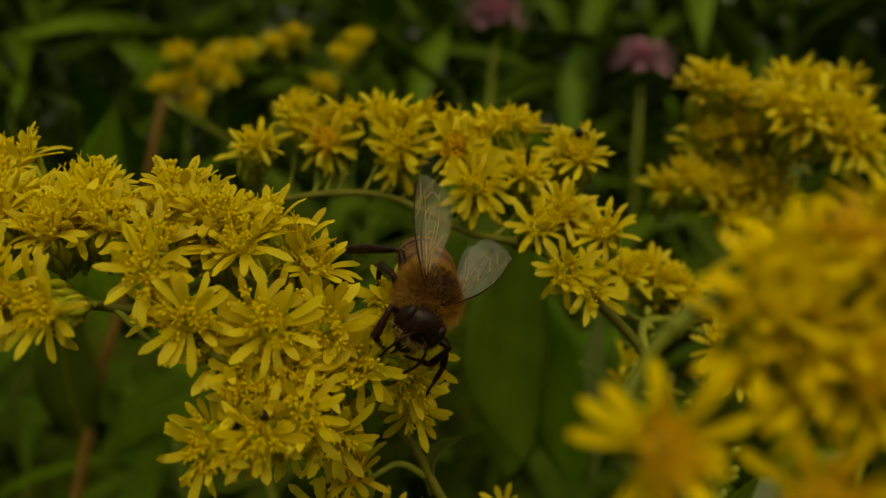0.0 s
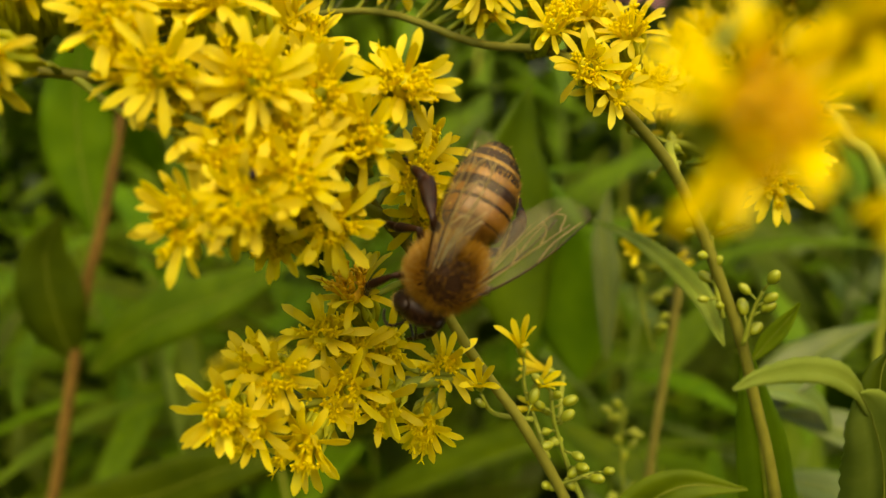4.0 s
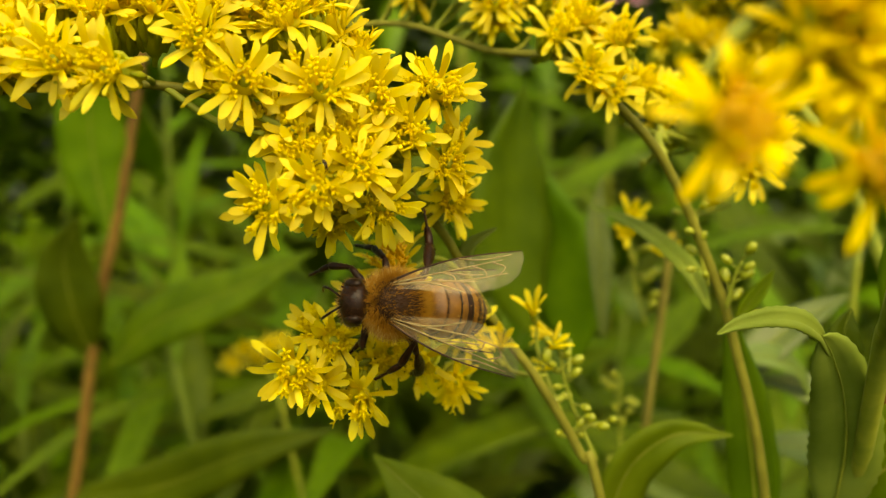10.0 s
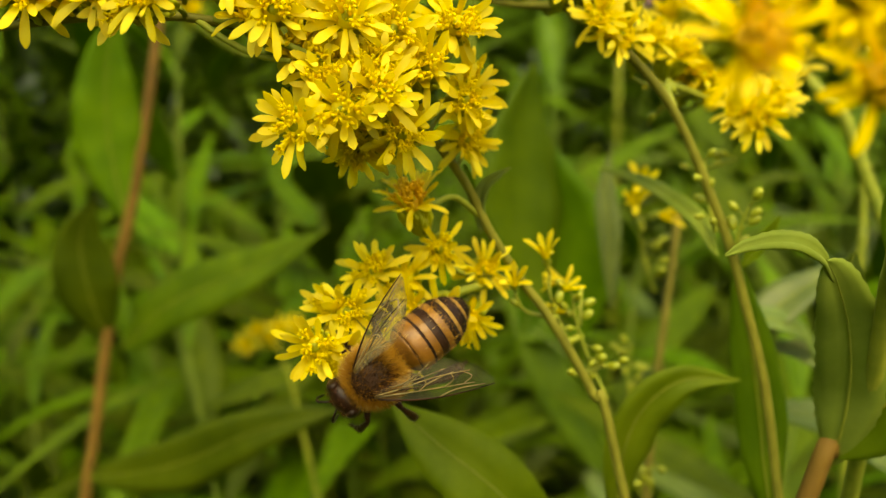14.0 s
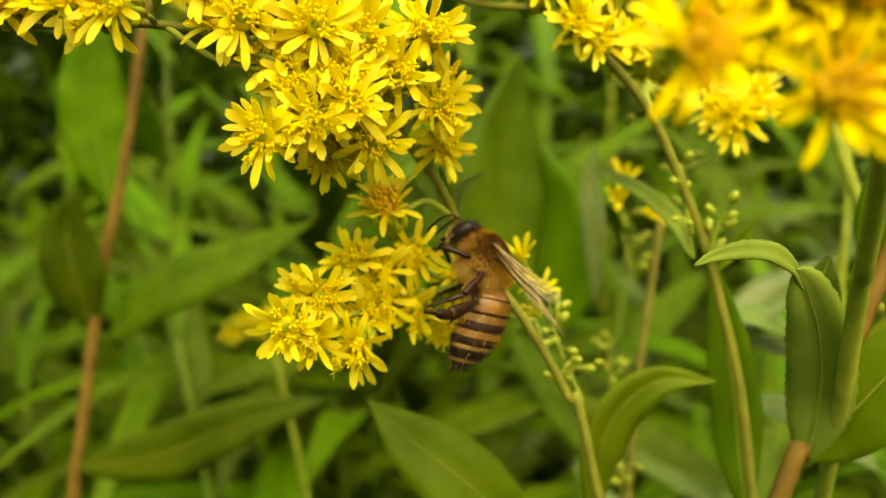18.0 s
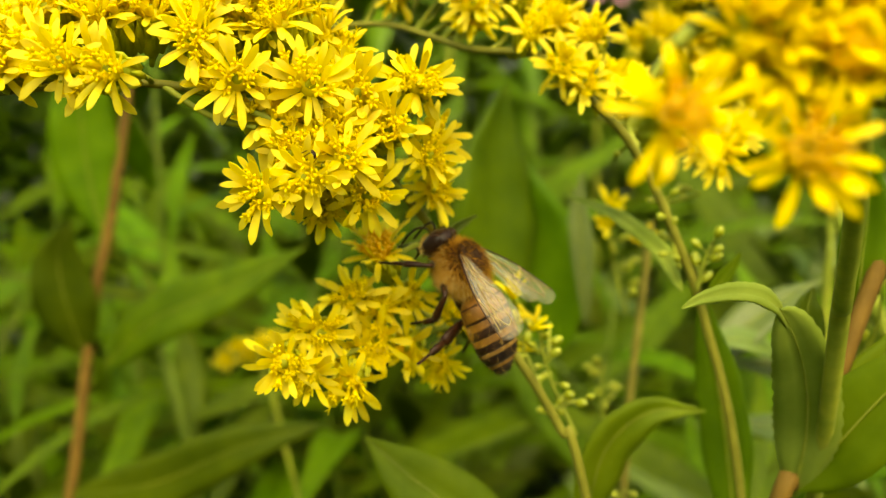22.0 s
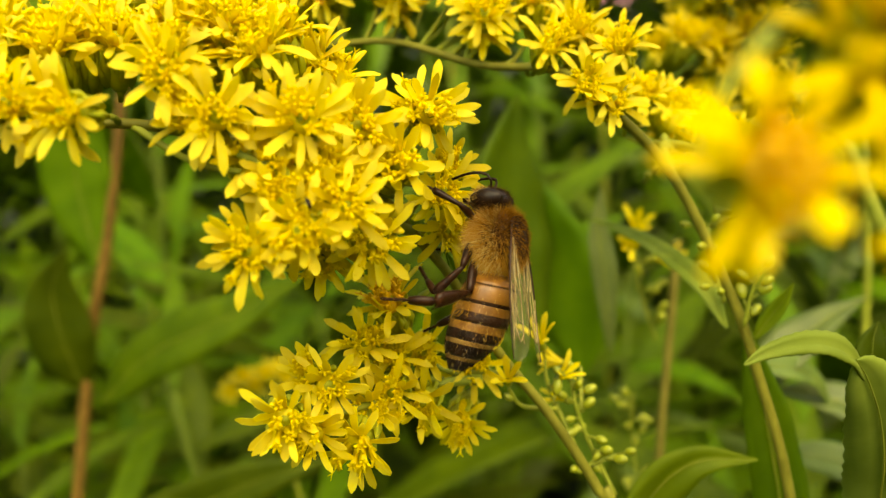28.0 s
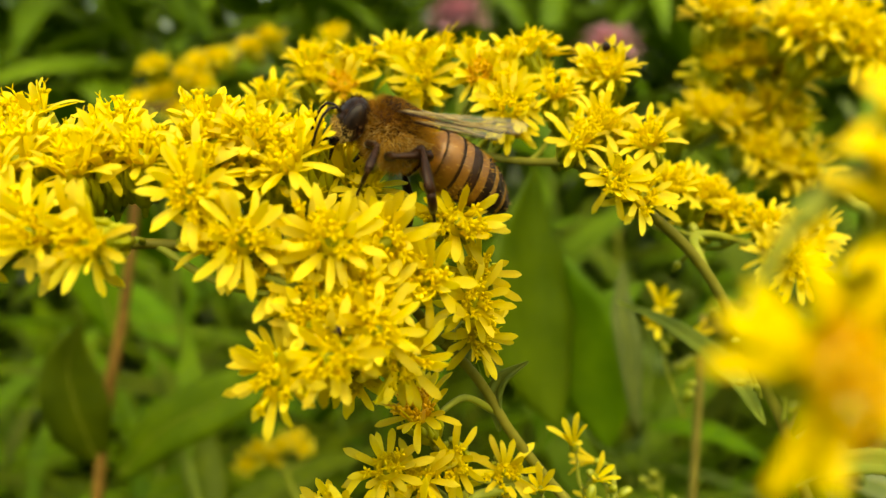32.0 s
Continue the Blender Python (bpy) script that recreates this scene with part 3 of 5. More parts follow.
stalk_l, OL = stalk([(-74.5, 136.0, -111.4), (-71.2, 140.3, -91.1), (-65.9, 146.4, -62.3), (-63.2, 148.5, -52.4), (-61.2, 150.1, -44.8), (-58.0, 153.6, -28.6), (-55.4, 159.9, -10.5)], 0.0013, 0.0010, STEM_BROWN, "reddish brown goldenrod stalk with long leaves and yellow sprays")
far_heads = [(-65.0, 186.6, -8.9, 0.30), (-58.9, 189.4, -7.5, 0.30), (-55.0, 190.1, -4.2, 0.30), (-51.7, 193.0, -1.9, 0.30), (-46.6, 193.2, -1.1, 0.30), (-41.9, 196.2, 1.1, 0.30), (-36.7, 196.6, 3.2, 0.30), (-57.4, 185.8, -12.4, 0.30), (-51.5, 189.5, -6.9, 0.30), (-36.8, 185.6, -13.4, 0.30), (-29.3, 189.4, -7.4, 0.30), (-25.4, 193.1, -1.5, 0.30), (-21.5, 196.4, 2.1, 0.30), (-33.0, 185.9, -11.9, 0.30), (-60.1, 188.2, -1.5, 0.30)]
spine = add_stem(stalk_l, [(-55.4, 159.9, -10.5), (-57.7, 189.3, -9.6), (-48.5, 195.6, -3.5), (-33.1, 199.7, 3.7)], 0.0008, 0.0004, STEM_BROWN, OL, "branch")
spine += add_stem(stalk_l, [(-55.4, 159.9, -10.5), (-45.3, 181.9, -21.0), (-37.0, 185.2, -17.0), (-28.0, 191.1, -7.0), (-20.3, 196.4, 0.0)], 0.0008, 0.0004, STEM_GREEN, OL, "branch")
add_twigs(stalk_l, add_heads(stalk_l, far_heads, OL, far=True, size=1.35, fill=1.0), spine, OL)
stalk_h, OH = stalk([(21.9, 45.0, -49.6), (23.8, 45.5, -45.4), (25.2, 46.0, -41.8), (26.7, 46.5, -38.0), (29.6, 48.0, -30.5), (31.4, 49.0, -26.3), (34.5, 51.0, -20.6), (36.3, 52.0, -16.4)], 0.0008, 0.0006, STEM_BROWN, "leaning brown stalk with broad leaves and side shoots")
stalk_i, OI = stalk([(21.7, 84.5, -71.8), (22.9, 87.2, -59.2), (24.9, 90.1, -45.4), (26.1, 92.0, -36.8)], 0.0007, 0.0005, STEM_TAN, "thin tan stalk with small buds")
stalk_j, OJ = stalk([(54.7, 101.2, -51.8), (55.4, 103.1, -42.9), (55.5, 105.7, -30.9), (56.3, 108.2, -19.1)], 0.0007, 0.0005, STEM_GREEN, "thin pale green stalk")


def add_leaf(plant, O, pts, width, face, mat=LEAF, fold=0.25, teeth=0.0, label="", tip=1.1, peak=0.4, rib=True):
    c = smooth_curve([at(*p) for p in pts], 6)
    ob = part("leaf", mesh("leaf", *blade([q - O for q in c], width * MM, face, fold, teeth, peak=peak, tip=tip), mat), plant, None, label)
    r = min(0.02 * width, 0.11) * MM
    if not rib:
        return ob
    part("midrib", mesh("midrib", *tube([q - O - Vector(face).normalized() * r * 0.3 for q in c], taper(len(c), r, r * 0.3), 6), STEM_GREEN), ob)
    return ob


OB = plant_b.location.copy()
add_leaf(plant_b, OB, [(18.0, 55.5, -33.2), (17.4, 60.0, -30.9), (15.2, 68.0, -29.5), (12.4, 76.0, -29.4)], 1.5, (-0.35, -0.5, 0.85), LEAF_UNDER_LIT, 0.3, label="narrow pale leaf bent aside")
# The blade turns from the light, so its colour is painted lighter.
add_leaf(stalk_h, OH, [(23.8, 45.5, -46.6), (23.8, 44.6, -43.6), (23.6, 43.8, -40.6), (22.8, 42.5, -37.1), (21.4, 41.0, -33.4), (19.7, 39.6, -30.3), (18.6, 38.9, -28.8)], 4.4, (-0.35, -0.75, 0.6), LEAF_UNDER_LIT, 0.08, 0.03, label="broad toothed leaf with light painted into its green", tip=0.62, peak=0.42)
add_leaf(stalk_h, OH, [(19.6, 39.7, -30.3), (18.4, 38.8, -28.5), (17.0, 38.4, -27.5), (15.3, 38.0, -27.1), (13.3, 37.7, -27.3), (11.9, 37.4, -27.8)], 1.3, (0.25, -0.75, 0.75), LEAF_UNDER_LIT, 0.12, 0.05, label="pale leaf tip curled over", tip=0.9, peak=0.34, rib=False)
add_leaf(plant_b, OB, [(10.9, 56.2, -58.1), (10.8, 55.1, -51.8), (12.2, 54.9, -46.7), (15.5, 54.4, -43.5), (20.1, 53.9, -43.4)], 4.2, (0.3, -0.8, 0.5), LEAF_LIT, 0.3)
add_leaf(plant_b, OB, [(24.6, 55.6, -57.5), (23.8, 56.2, -53.0), (23.2, 57.0, -47.8), (22.2, 57.4, -42.3), (21.1, 57.6, -37.6), (20.0, 57.4, -33.2)], 4.6, (0.15, -1, 0.15), LEAF, 0.25, label="lance-shaped leaf clasping the stem")
add_leaf(plant_b, OB, [(19.9, 55.1, -34.1), (20.8, 54.8, -32.5), (21.6, 54.5, -31.1), (22.2, 54.2, -29.7)], 1.1, (-0.5, -0.8, 0.3), LEAF_LIT, 0.4)
add_leaf(stalk_h, OH, [(23.9, 45.0, -45.6), (25.9, 43.5, -40.9), (28.3, 42.0, -36.0), (31.4, 41.0, -31.9)], 6.0, (-0.5, -0.65, 0.65), LEAF_LIT, 0.15, label="broad leaf with a tan midrib")
add_leaf(stalk_h, OH, [(26.3, 46.0, -39.7), (28.1, 46.0, -37.6), (30.4, 46.0, -34.8), (33.5, 46.0, -30.8)], 2.2, (-0.4, -0.7, 0.6), LEAF_LIT, 0.35)
add_leaf(stalk_h, OH, [(26.8, 49.5, -38.6), (26.4, 50.4, -35.2), (26.4, 50.8, -33.2), (26.9, 51.2, -31.8)], 2.4, (-0.2, -1, 0.2), LEAF, 0.2)
add_leaf(stalk_h, OH, [(29.0, 48.4, -33.5), (29.0, 48.6, -29.0), (29.0, 48.6, -24.5), (28.0, 48.4, -19.5)], 3.4, (-0.4, -0.9, 0.4), LEAF, 0.25)
add_leaf(stalk_h, OH, [(30.4, 79.0, -51.5), (34.0, 81.5, -48.0), (39.5, 84.0, -45.4), (46.5, 87.0, -43.6)], 5, (-0.3, -0.6, 0.8), LEAF_PALE, 0.3)
add_leaf(stalk_h, OH, [(29.0, 78.0, -47.2), (33.5, 79.0, -47.8), (37.5, 80.0, -50.1), (40.0, 80.5, -54.5)], 3.2, (0.3, -0.6, 0.8), LEAF_PALE, 0.3)
add_leaf(stalk_h, OH, [(48.1, 74.9, -58.4), (43.4, 78.3, -54.2), (39.1, 81.1, -52.8), (34.0, 83.6, -52.6)], 5, (0, -0.6, 0.8), LEAF_PALE, 0.3)
add_leaf(stalk_h, OH, [(50.5, 79.0, -68.3), (45.9, 83.6, -64.4), (41.2, 86.3, -63.3), (34.8, 88.8, -63.6)], 5, (0, -0.6, 0.8), LEAF_PALE, 0.3)
add_leaf(plant_a, plant_a.location.copy(), [(7.1, 54.3, -61.4), (0.3, 53.6, -53.1), (-5.0, 54.5, -48.6), (-8.8, 56.4, -45.6)], 6.4, (-0.1, -0.8, 0.6), LEAF_LIT, 0.2, label="broad green leaf with a pale edge")
add_leaf(stalk_l, OL, [(-65.0, 142.4, -75.1), (-53.2, 138.5, -64.4), (-36.4, 132.7, -56.2), (-22.3, 129.3, -48.7)], 11, (0, -0.75, 0.65), LEAF, 0.1)
add_leaf(stalk_l, OL, [(-63.2, 148.7, -51.3), (-64.9, 149.6, -35.6), (-63.9, 149.8, -22.7), (-60.3, 150.0, -10.2)], 12, (0.3, -1, 0.1), LEAF, 0.1)
add_leaf(stalk_l, OL, [(-73.9, 138.4, -100.1), (-53.0, 127.7, -91.8), (-35.5, 122.2, -82.3), (-20.0, 120.7, -77.6)], 10, (0.1, -0.9, 0.4), LEAF, 0.1)
add_leaf(stalk_l, OL, [(-68.1, 144.1, -73.3), (-69.0, 141.3, -62.7), (-69.2, 141.0, -52.4), (-65.2, 140.2, -44.6)], 11, (0.3, -1, 0.1), LEAF, 0.1)
add_leaf(plant_a, plant_a.location.copy(), [(-1.4, 49.9, -29.4), (-1.5, 49.8, -27.0), (-0.9, 49.4, -25.6), (0.5, 48.5, -24.4)], 0.9, (-0.5, -0.8, 0.3), LEAF_PALE, 0.4)
add_leaf(plant_a, plant_a.location.copy(), [(-1.8, 49.9, -28.0), (-2.0, 49.9, -26.2), (-2.5, 49.7, -24.3)], 0.7, (0.5, -0.8, 0.3), LEAF, 0.4)
add_leaf(stalk_i, OI, [(10.4, 103.8, -54.5), (7.7, 106.3, -42.0), (8.0, 108.7, -30.0), (10.3, 110.8, -20.3)], 14, (0.6, -1, -0.1), LEAF, rib=False)
add_leaf(stalk_i, OI, [(18.3, 109.2, -61.2), (16.5, 110.7, -48.6), (12.7, 112.9, -38.2), (7.4, 116.4, -27.2)], 13, (-0.5, -1, 0.0), LEAF, rib=False)
add_leaf(stalk_i, OI, [(9.2, 116.1, -63.8), (14.1, 118.5, -52.9), (20.8, 120.2, -44.8), (27.4, 121.1, -40.4)], 8, (-0.2, -1, 0.6), LEAF)
add_leaf(stalk_i, OI, [(18.5, 93.8, -51.4), (18.3, 95.9, -41.6), (17.9, 97.1, -36.3), (18.6, 98.2, -31.1)], 3.2, (0.1, -1, 0.2), LEAF_PALE)

# ---- buds and half-open heads ----


def bud_mesh():
    """An egg-shaped bud with the ridges of its folded bracts."""
    verts, faces = ball(0.34 * MM, 0.34 * MM, 0.55 * MM, 9, 12, (0, 0, 0.45 * MM))
    for i, v in enumerate(verts):
        k = 1 + (0.07 if i % 2 else -0.05) + 0.05 * math.sin(i * 2.1)
        verts[i] = Vector((v.x * k, v.y * k, v.z))
    return mesh("bud", verts, faces, BUD)


BUD_MESH = bud_mesh()


def add_buds(plant, O, pts, count, seed, size=1.0, opening=0, spread=1.0):
    """A short raceme: a thin branch with buds on stalks."""
    r = random.Random(seed)
    c = smooth_curve([at(*p) for p in pts], 6)
    part("branch", mesh("branch", *tube([q - O for q in c], taper(len(c), 0.0002, 0.00012), 5), STEM_GREEN), plant)
    for i in range(count):
        q = c[int((0.15 + 0.85 * i / max(1, count - 1)) * (len(c) - 1))]
        way = Vector((r.uniform(-1, 1), r.uniform(-0.8, 0.5), r.uniform(0.0, 0.9))).normalized()
        foot = q + way * r.uniform(0.5, 1.1) * MM * spread
        part("flower_stalk", mesh("flower_stalk", *tube([q - O, foot - O], 0.00009, 4), STEM_GREEN), plant)
        m = Matrix.Translation(-O) @ axis_pose(foot, way, r.uniform(0, 360), size * r.uniform(0.75, 1.05))
        ob = part("bud" if i < count - opening else "opening_bud", BUD_MESH, plant, m)
        for k in range(6 if i >= count - opening else 0):
            part("petal", PETALS[k % 5], ob, Matrix.Translation((0, 0, 0.9 * MM)) @ pose(0, 0, 0, 0, 0, k * 60) @ Matrix.Translation((0, 0.2 * MM, 0)) @ pose(0, 0, 0, 62, 0, 0))


OA = plant_a.location.copy()
add_buds(plant_a, OA, [(8.3, 50.1, -43.0), (6.8, 51.5, -39.5), (6.0, 52.0, -36.9), (5.8, 52.4, -35.1)], 11, 1)
add_buds(plant_a, OA, [(5.6, 50.9, -39.2), (4.8, 52.6, -37.2), (4.2, 53.6, -35.3), (4.2, 53.9, -34.0)], 3, 2, opening=2)
add_buds(plant_a, OA, [(6.6, 53.1, -37.9), (6.9, 54.7, -36.2), (7.2, 56.0, -35.7)], 2, 3, opening=2)
add_buds(plant_a, OA, [(5.7, 50.0, -40.6), (6.9, 50.6, -40.7), (8.7, 51.3, -40.5)], 5, 4)
add_buds(plant_a, OA, [(4.5, 50.9, -36.4), (2.0, 50.4, -35.7), (1.1, 50.1, -34.2)], 3, 5, opening=1)
add_buds(plant_b, OB, [(19.2, 55.3, -33.1), (19.6, 55.2, -30.7), (20.0, 54.9, -29.1)], 6, 6, 1.15)
add_buds(plant_b, OB, [(17.8, 55.7, -31.3), (17.2, 56.3, -28.7), (16.7, 56.3, -25.6)], 6, 7)
add_buds(plant_b, OB, [(18.6, 63.9, -27.8), (19.5, 62.8, -27.3), (21.3, 61.7, -26.4)], 5, 8)
add_buds(plant_b, OB, [(14.0, 63.6, -23.6), (15.1, 61.6, -21.4), (15.6, 60.4, -20.8)], 6, 9, 1.1)
add_buds(stalk_i, OI, [(22.2, 87.3, -47.2), (20.6, 88.5, -41.2), (20.2, 89.6, -36.2)], 12, 10, 1.5, opening=3, spread=2)
add_buds(stalk_i, OI, [(19.3, 78.7, -70.0), (18.2, 82.6, -57.3), (18.6, 83.7, -52.1)], 14, 11, 1.3, spread=1.6)
add_buds(stalk_i, OI, [(15.7, 62.3, -58.9), (15.7, 62.9, -56.3)], 7, 12, 1.2)
add_buds(stalk_h, OH, [(33.9, 61.3, -46.2), (37.0, 59.9, -40.9), (36.1, 57.3, -35.5), (34.5, 55.6, -31.7)], 9, 13, 1.4, spread=1.5)

# ---- low sprig of blurred heads ----
PTS = [(-31.6, 141.0, -87.8), (-33.3, 141.5, -79.3), (-35.1, 141.6, -73.2)]
O = at(*to_ground(PTS, 0, 10)[0])
plant_g = thing("goldenrod", O, "low goldenrod sprig with a few yellow heads", "flower", "goldenrod plants")
spine = add_stem(plant_g, to_ground(PTS, 0, 10), 0.0008, 0.0004, STEM_GREEN, O)
add_twigs(plant_g, add_heads(plant_g, [(-38.1, 140.8, -71.0, 0.40), (-33.5, 139.7, -70.2, 0.40), (-30.1, 141.8, -72.3, 0.40), (-40.4, 140.2, -73.7, 0.40), (-36.2, 141.6, -73.2, 0.40), (-31.9, 143.3, -71.0, 0.40)], O, far=True, size=1.0), [s for s in spine if s.z > EYE - 0.09], O)

# ---- pink flower far behind ----
PK = at(120.6, 541.2, -7.5)
pink = thing("pink_flower", Vector((PK.x, PK.y, 0)), "rounded pink flower standing far behind", "flower")
part("stem", mesh("stem", *tube(smooth_curve([Vector((0.02, 0.03, 0)), Vector((0.01, 0.02, 0.4)), Vector((0, 0, PK.z - 0.01))], 6), taper(13, 0.003, 0.0016), 7), STEM_GREEN), pink)
PINK_PETAL = mesh("petal", *blade([Vector((0, 0.022 * u, 0.006 * u - 0.012 * u * u)) for u in (0, 0.2, 0.4, 0.6, 0.8, 1)], 0.008, (0, 0, 1), 0.2, 0, 0.0003, 0.6), PINK)
for k in range(34):
    up = 75 - 70 * k / 34
    part("petal", PINK_PETAL, pink, Matrix.Translation((0, 0, PK.z)) @ pose(0, 0, 0, 0, 0, k * 137.5) @ pose(0, 0, 0, up, 0, 0))
copy_thing(pink, pose(0.027, 0.556, 0, 0, 0, 70) @ Matrix.Scale(1.03, 4))

# ---- tiny dark beetles on the heads ----
bug = thing("tiny_beetle", at(9.1, 62.3, -6.1), "tiny black beetle on a flower tip", "beetle", "tiny beetles")
part("body", mesh("body", *ball(0.32 * MM, 0.5 * MM, 0.36 * MM, 8, 10), CHITIN), bug)
part("head", mesh("head", *ball(0.2 * MM, 0.2 * MM, 0.2 * MM, 6, 8, (0, 0.55 * MM, 0.05 * MM)), CHITIN), bug)
for sx in (1, -1):
    for k in (-1, 0, 1):
        part("leg", mesh("leg", *tube([Vector(p) * MM for p in ((0.2 * sx, 0.25 * k, -0.1), (0.55 * sx, 0.32 * k, 0.05), (0.7 * sx, 0.4 * k, -0.5))], 0.04 * MM, 4), CHITIN), bug)
low_bug = copy_thing(bug, Matrix.Translation(at(-9.3, 36.6, -17.7)) @ pose(0, 0, 0, 50, 20, 70) @ Matrix.Scale(0.62, 4))
low_bug["label"] = "tiny black beetle among yellow petals"

# ---- leafy shoots all round, behind ----
SHARED = []
for k, (L, Wd, D) in enumerate(((92, 13, 0.25), (110, 16, 0.4), (75, 12, 0.15), (60, 10, 0.3), (100, 11, 0.55), (82, 16, 0.35))):
    pts = [Vector((0.05 * L * math.sin(u * 3) * (1 if k % 2 else -1), L * u, L * (0.25 * u - D * u * u))) * MM for u in [i / 9 for i in range(10)]]
    SHARED.append((blade(pts, Wd * MM, (0, 0, 1), 0.25), k))
LEAVES = [mesh("leaf", *b, LEAF_PALE if k == 3 else LEAF) for b, k in SHARED]
GREENER = LEAVES[:3] + LEAVES[4:]


def shoot(x, y, top, leaves, seed, label):
    r = random.Random(seed)
    ob = thing("leafy_shoot", Vector((x, y, 0)), label, "plant", "leafy shoots")
    bend = Vector((r.uniform(-0.05, 0.05), r.uniform(-0.05, 0.05), 0))
    pts = [Vector((0, 0, 0)) + bend * (u * u) + Vector((0, 0, top * u)) for u in [i / 8 for i in range(9)]]
    part("stem", mesh("stem", *tube(pts, taper(9, 0.0016, 0.0007), 6), SHOOT_STEM), ob)
    for i in range(leaves):
        u = 1 - 0.55 * (i / leaves) ** 1.2
        q = bend * (u * u) + Vector((0, 0, top * u))
        s = 0.45 + 0.75 * min(1, i / 8)
        part("leaf", r.choice(LEAVES if x > 0 else GREENER), ob, Matrix.Translation(q) @ pose(0, 0, 0, 0, 0, i * 137.5 + r.uniform(-25, 25)) @ pose(0, 0, 0, r.uniform(5, 60) - 25 * i / leaves, r.uniform(-20, 20), 0) @ Matrix.Scale(s * r.uniform(0.8, 1.15), 4))
    return ob


k = 0
sr = random.Random(12)
for ring, (dist, count, spread) in enumerate(((0.155, 6, 0.22), (0.21, 7, 0.30), (0.28, 9, 0.42), (0.37, 10, 0.55), (0.48, 12, 0.75), (0.62, 14, 1.0))):
    for i in range(count):
        x = (i / (count - 1) - 0.5) * spread + sr.uniform(-0.02, 0.02)
        y = dist + sr.uniform(-0.035, 0.035)
        top = EYE - dist * 0.08 + sr.uniform(-0.10, 0.02) - (0.065, 0.05, 0, 0, 0, 0)[ring]
        shoot(x, y, top - (0.02 if x < -0.04 and ring < 3 else 0), 30 if ring < 4 else 20, 100 + k, "green leafy stalk with long narrow leaves")
        k += 1

for i in range(22):
    a = radians(118 + 304 * i / 21 + sr.uniform(-4, 4)) if i < 11 else radians(128 + 284 * (i - 11) / 10 + sr.uniform(-6, 6))
    d = sr.uniform(0.30, 0.42) if i < 11 else sr.uniform(0.5, 0.72)
    shoot(math.cos(a) * d, math.sin(a) * d, EYE - sr.uniform(0.03, 0.16), 18, 300 + i, "green leafy stalk with long narrow leaves")

# ---- far thicket ----
verts, faces = [], []
fr = random.Random(5)
low = []
for b, _ in ((blade([Vector((0, L * u, L * (0.2 * u - 0.35 * u * u))) for u in (0, 0.3, 0.6, 1)], 0.02, (0, 0, 1), 0.2, cols=3), 0) for L in (0.09, 0.12)):
    low.append(b)
for i in range(27000):
    d = fr.uniform(0.75, 2.4) if i < 12000 else 0.7 + abs(fr.gauss(0, 1.3))
    a = fr.uniform(-0.9, 0.9) if i < 12000 else fr.uniform(-math.pi, math.pi)
    x, y, z = math.sin(a) * d, math.cos(a) * d, fr.uniform(0.05, 0.98 + 0.15 * d + 0.12 * math.sin(a * 7 + 2) * (d > 1.2)) ** (1 if i % 3 else 0.6)
    m = Matrix.Translation((x, y, z)) @ pose(0, 0, 0, fr.uniform(-60, 50), fr.uniform(-30, 30), fr.uniform(0, 360)) @ Matrix.Scale(fr.uniform(0.8, 1.7), 4)
    b = len(verts)
    v, f = fr.choice(low)
    verts.extend(m @ q for q in v)
    faces.extend(tuple(b + j for j in q) for q in f)
tagged(new("thicket", mesh("thicket", verts, faces, LEAF_FAR)), "dense green thicket of leaves all round the flowers", "foliage", kind="stuff")
verts, faces = [], []
for i in range(9000):
    a, d = fr.uniform(-math.pi, math.pi), abs(fr.gauss(0, 2.2))
    h, w, lean = fr.uniform(0.12, 0.42), fr.uniform(0.002, 0.004), fr.uniform(0, 2 * math.pi)
    p, o, b = Vector((d * math.sin(a), d * math.cos(a), -0.02)), Vector((math.cos(lean), math.sin(lean), 0)), len(verts)
    side = Vector((-o.y, o.x, 0)) * w
    for u in (0, 0.5, 0.85):
        c = p + o * (0.35 * h * u * u) + Vector((0, 0, h * u))
        verts += [c - side * (1 - 0.6 * u), c + o * w * 0.4, c + side * (1 - 0.6 * u)]
    verts.append(p + o * 0.42 * h + Vector((0, 0, h * 0.97)))
    for k in (0, 3):
        faces += [(b + k, b + k + 1, b + k + 4, b + k + 3), (b + k + 1, b + k + 2, b + k + 5, b + k + 4)]
    faces += [(b + 6, b + 7, b + 9), (b + 7, b + 8, b + 9)]
tagged(new("grass", mesh("grass", verts, faces, GRASS)), "rough green grass between the tall stems", "grass", kind="stuff")

# ---- honey bee (millimetres; nose along +y, back along +z) ----
bee = thing("honey_bee", at(0, 45, -12), "honey bee with a tawny furry thorax and banded abdomen", "bee")


BM = 0.93 * MM


def beem(verts, faces):
    return [Vector(v) * BM for v in verts], faces


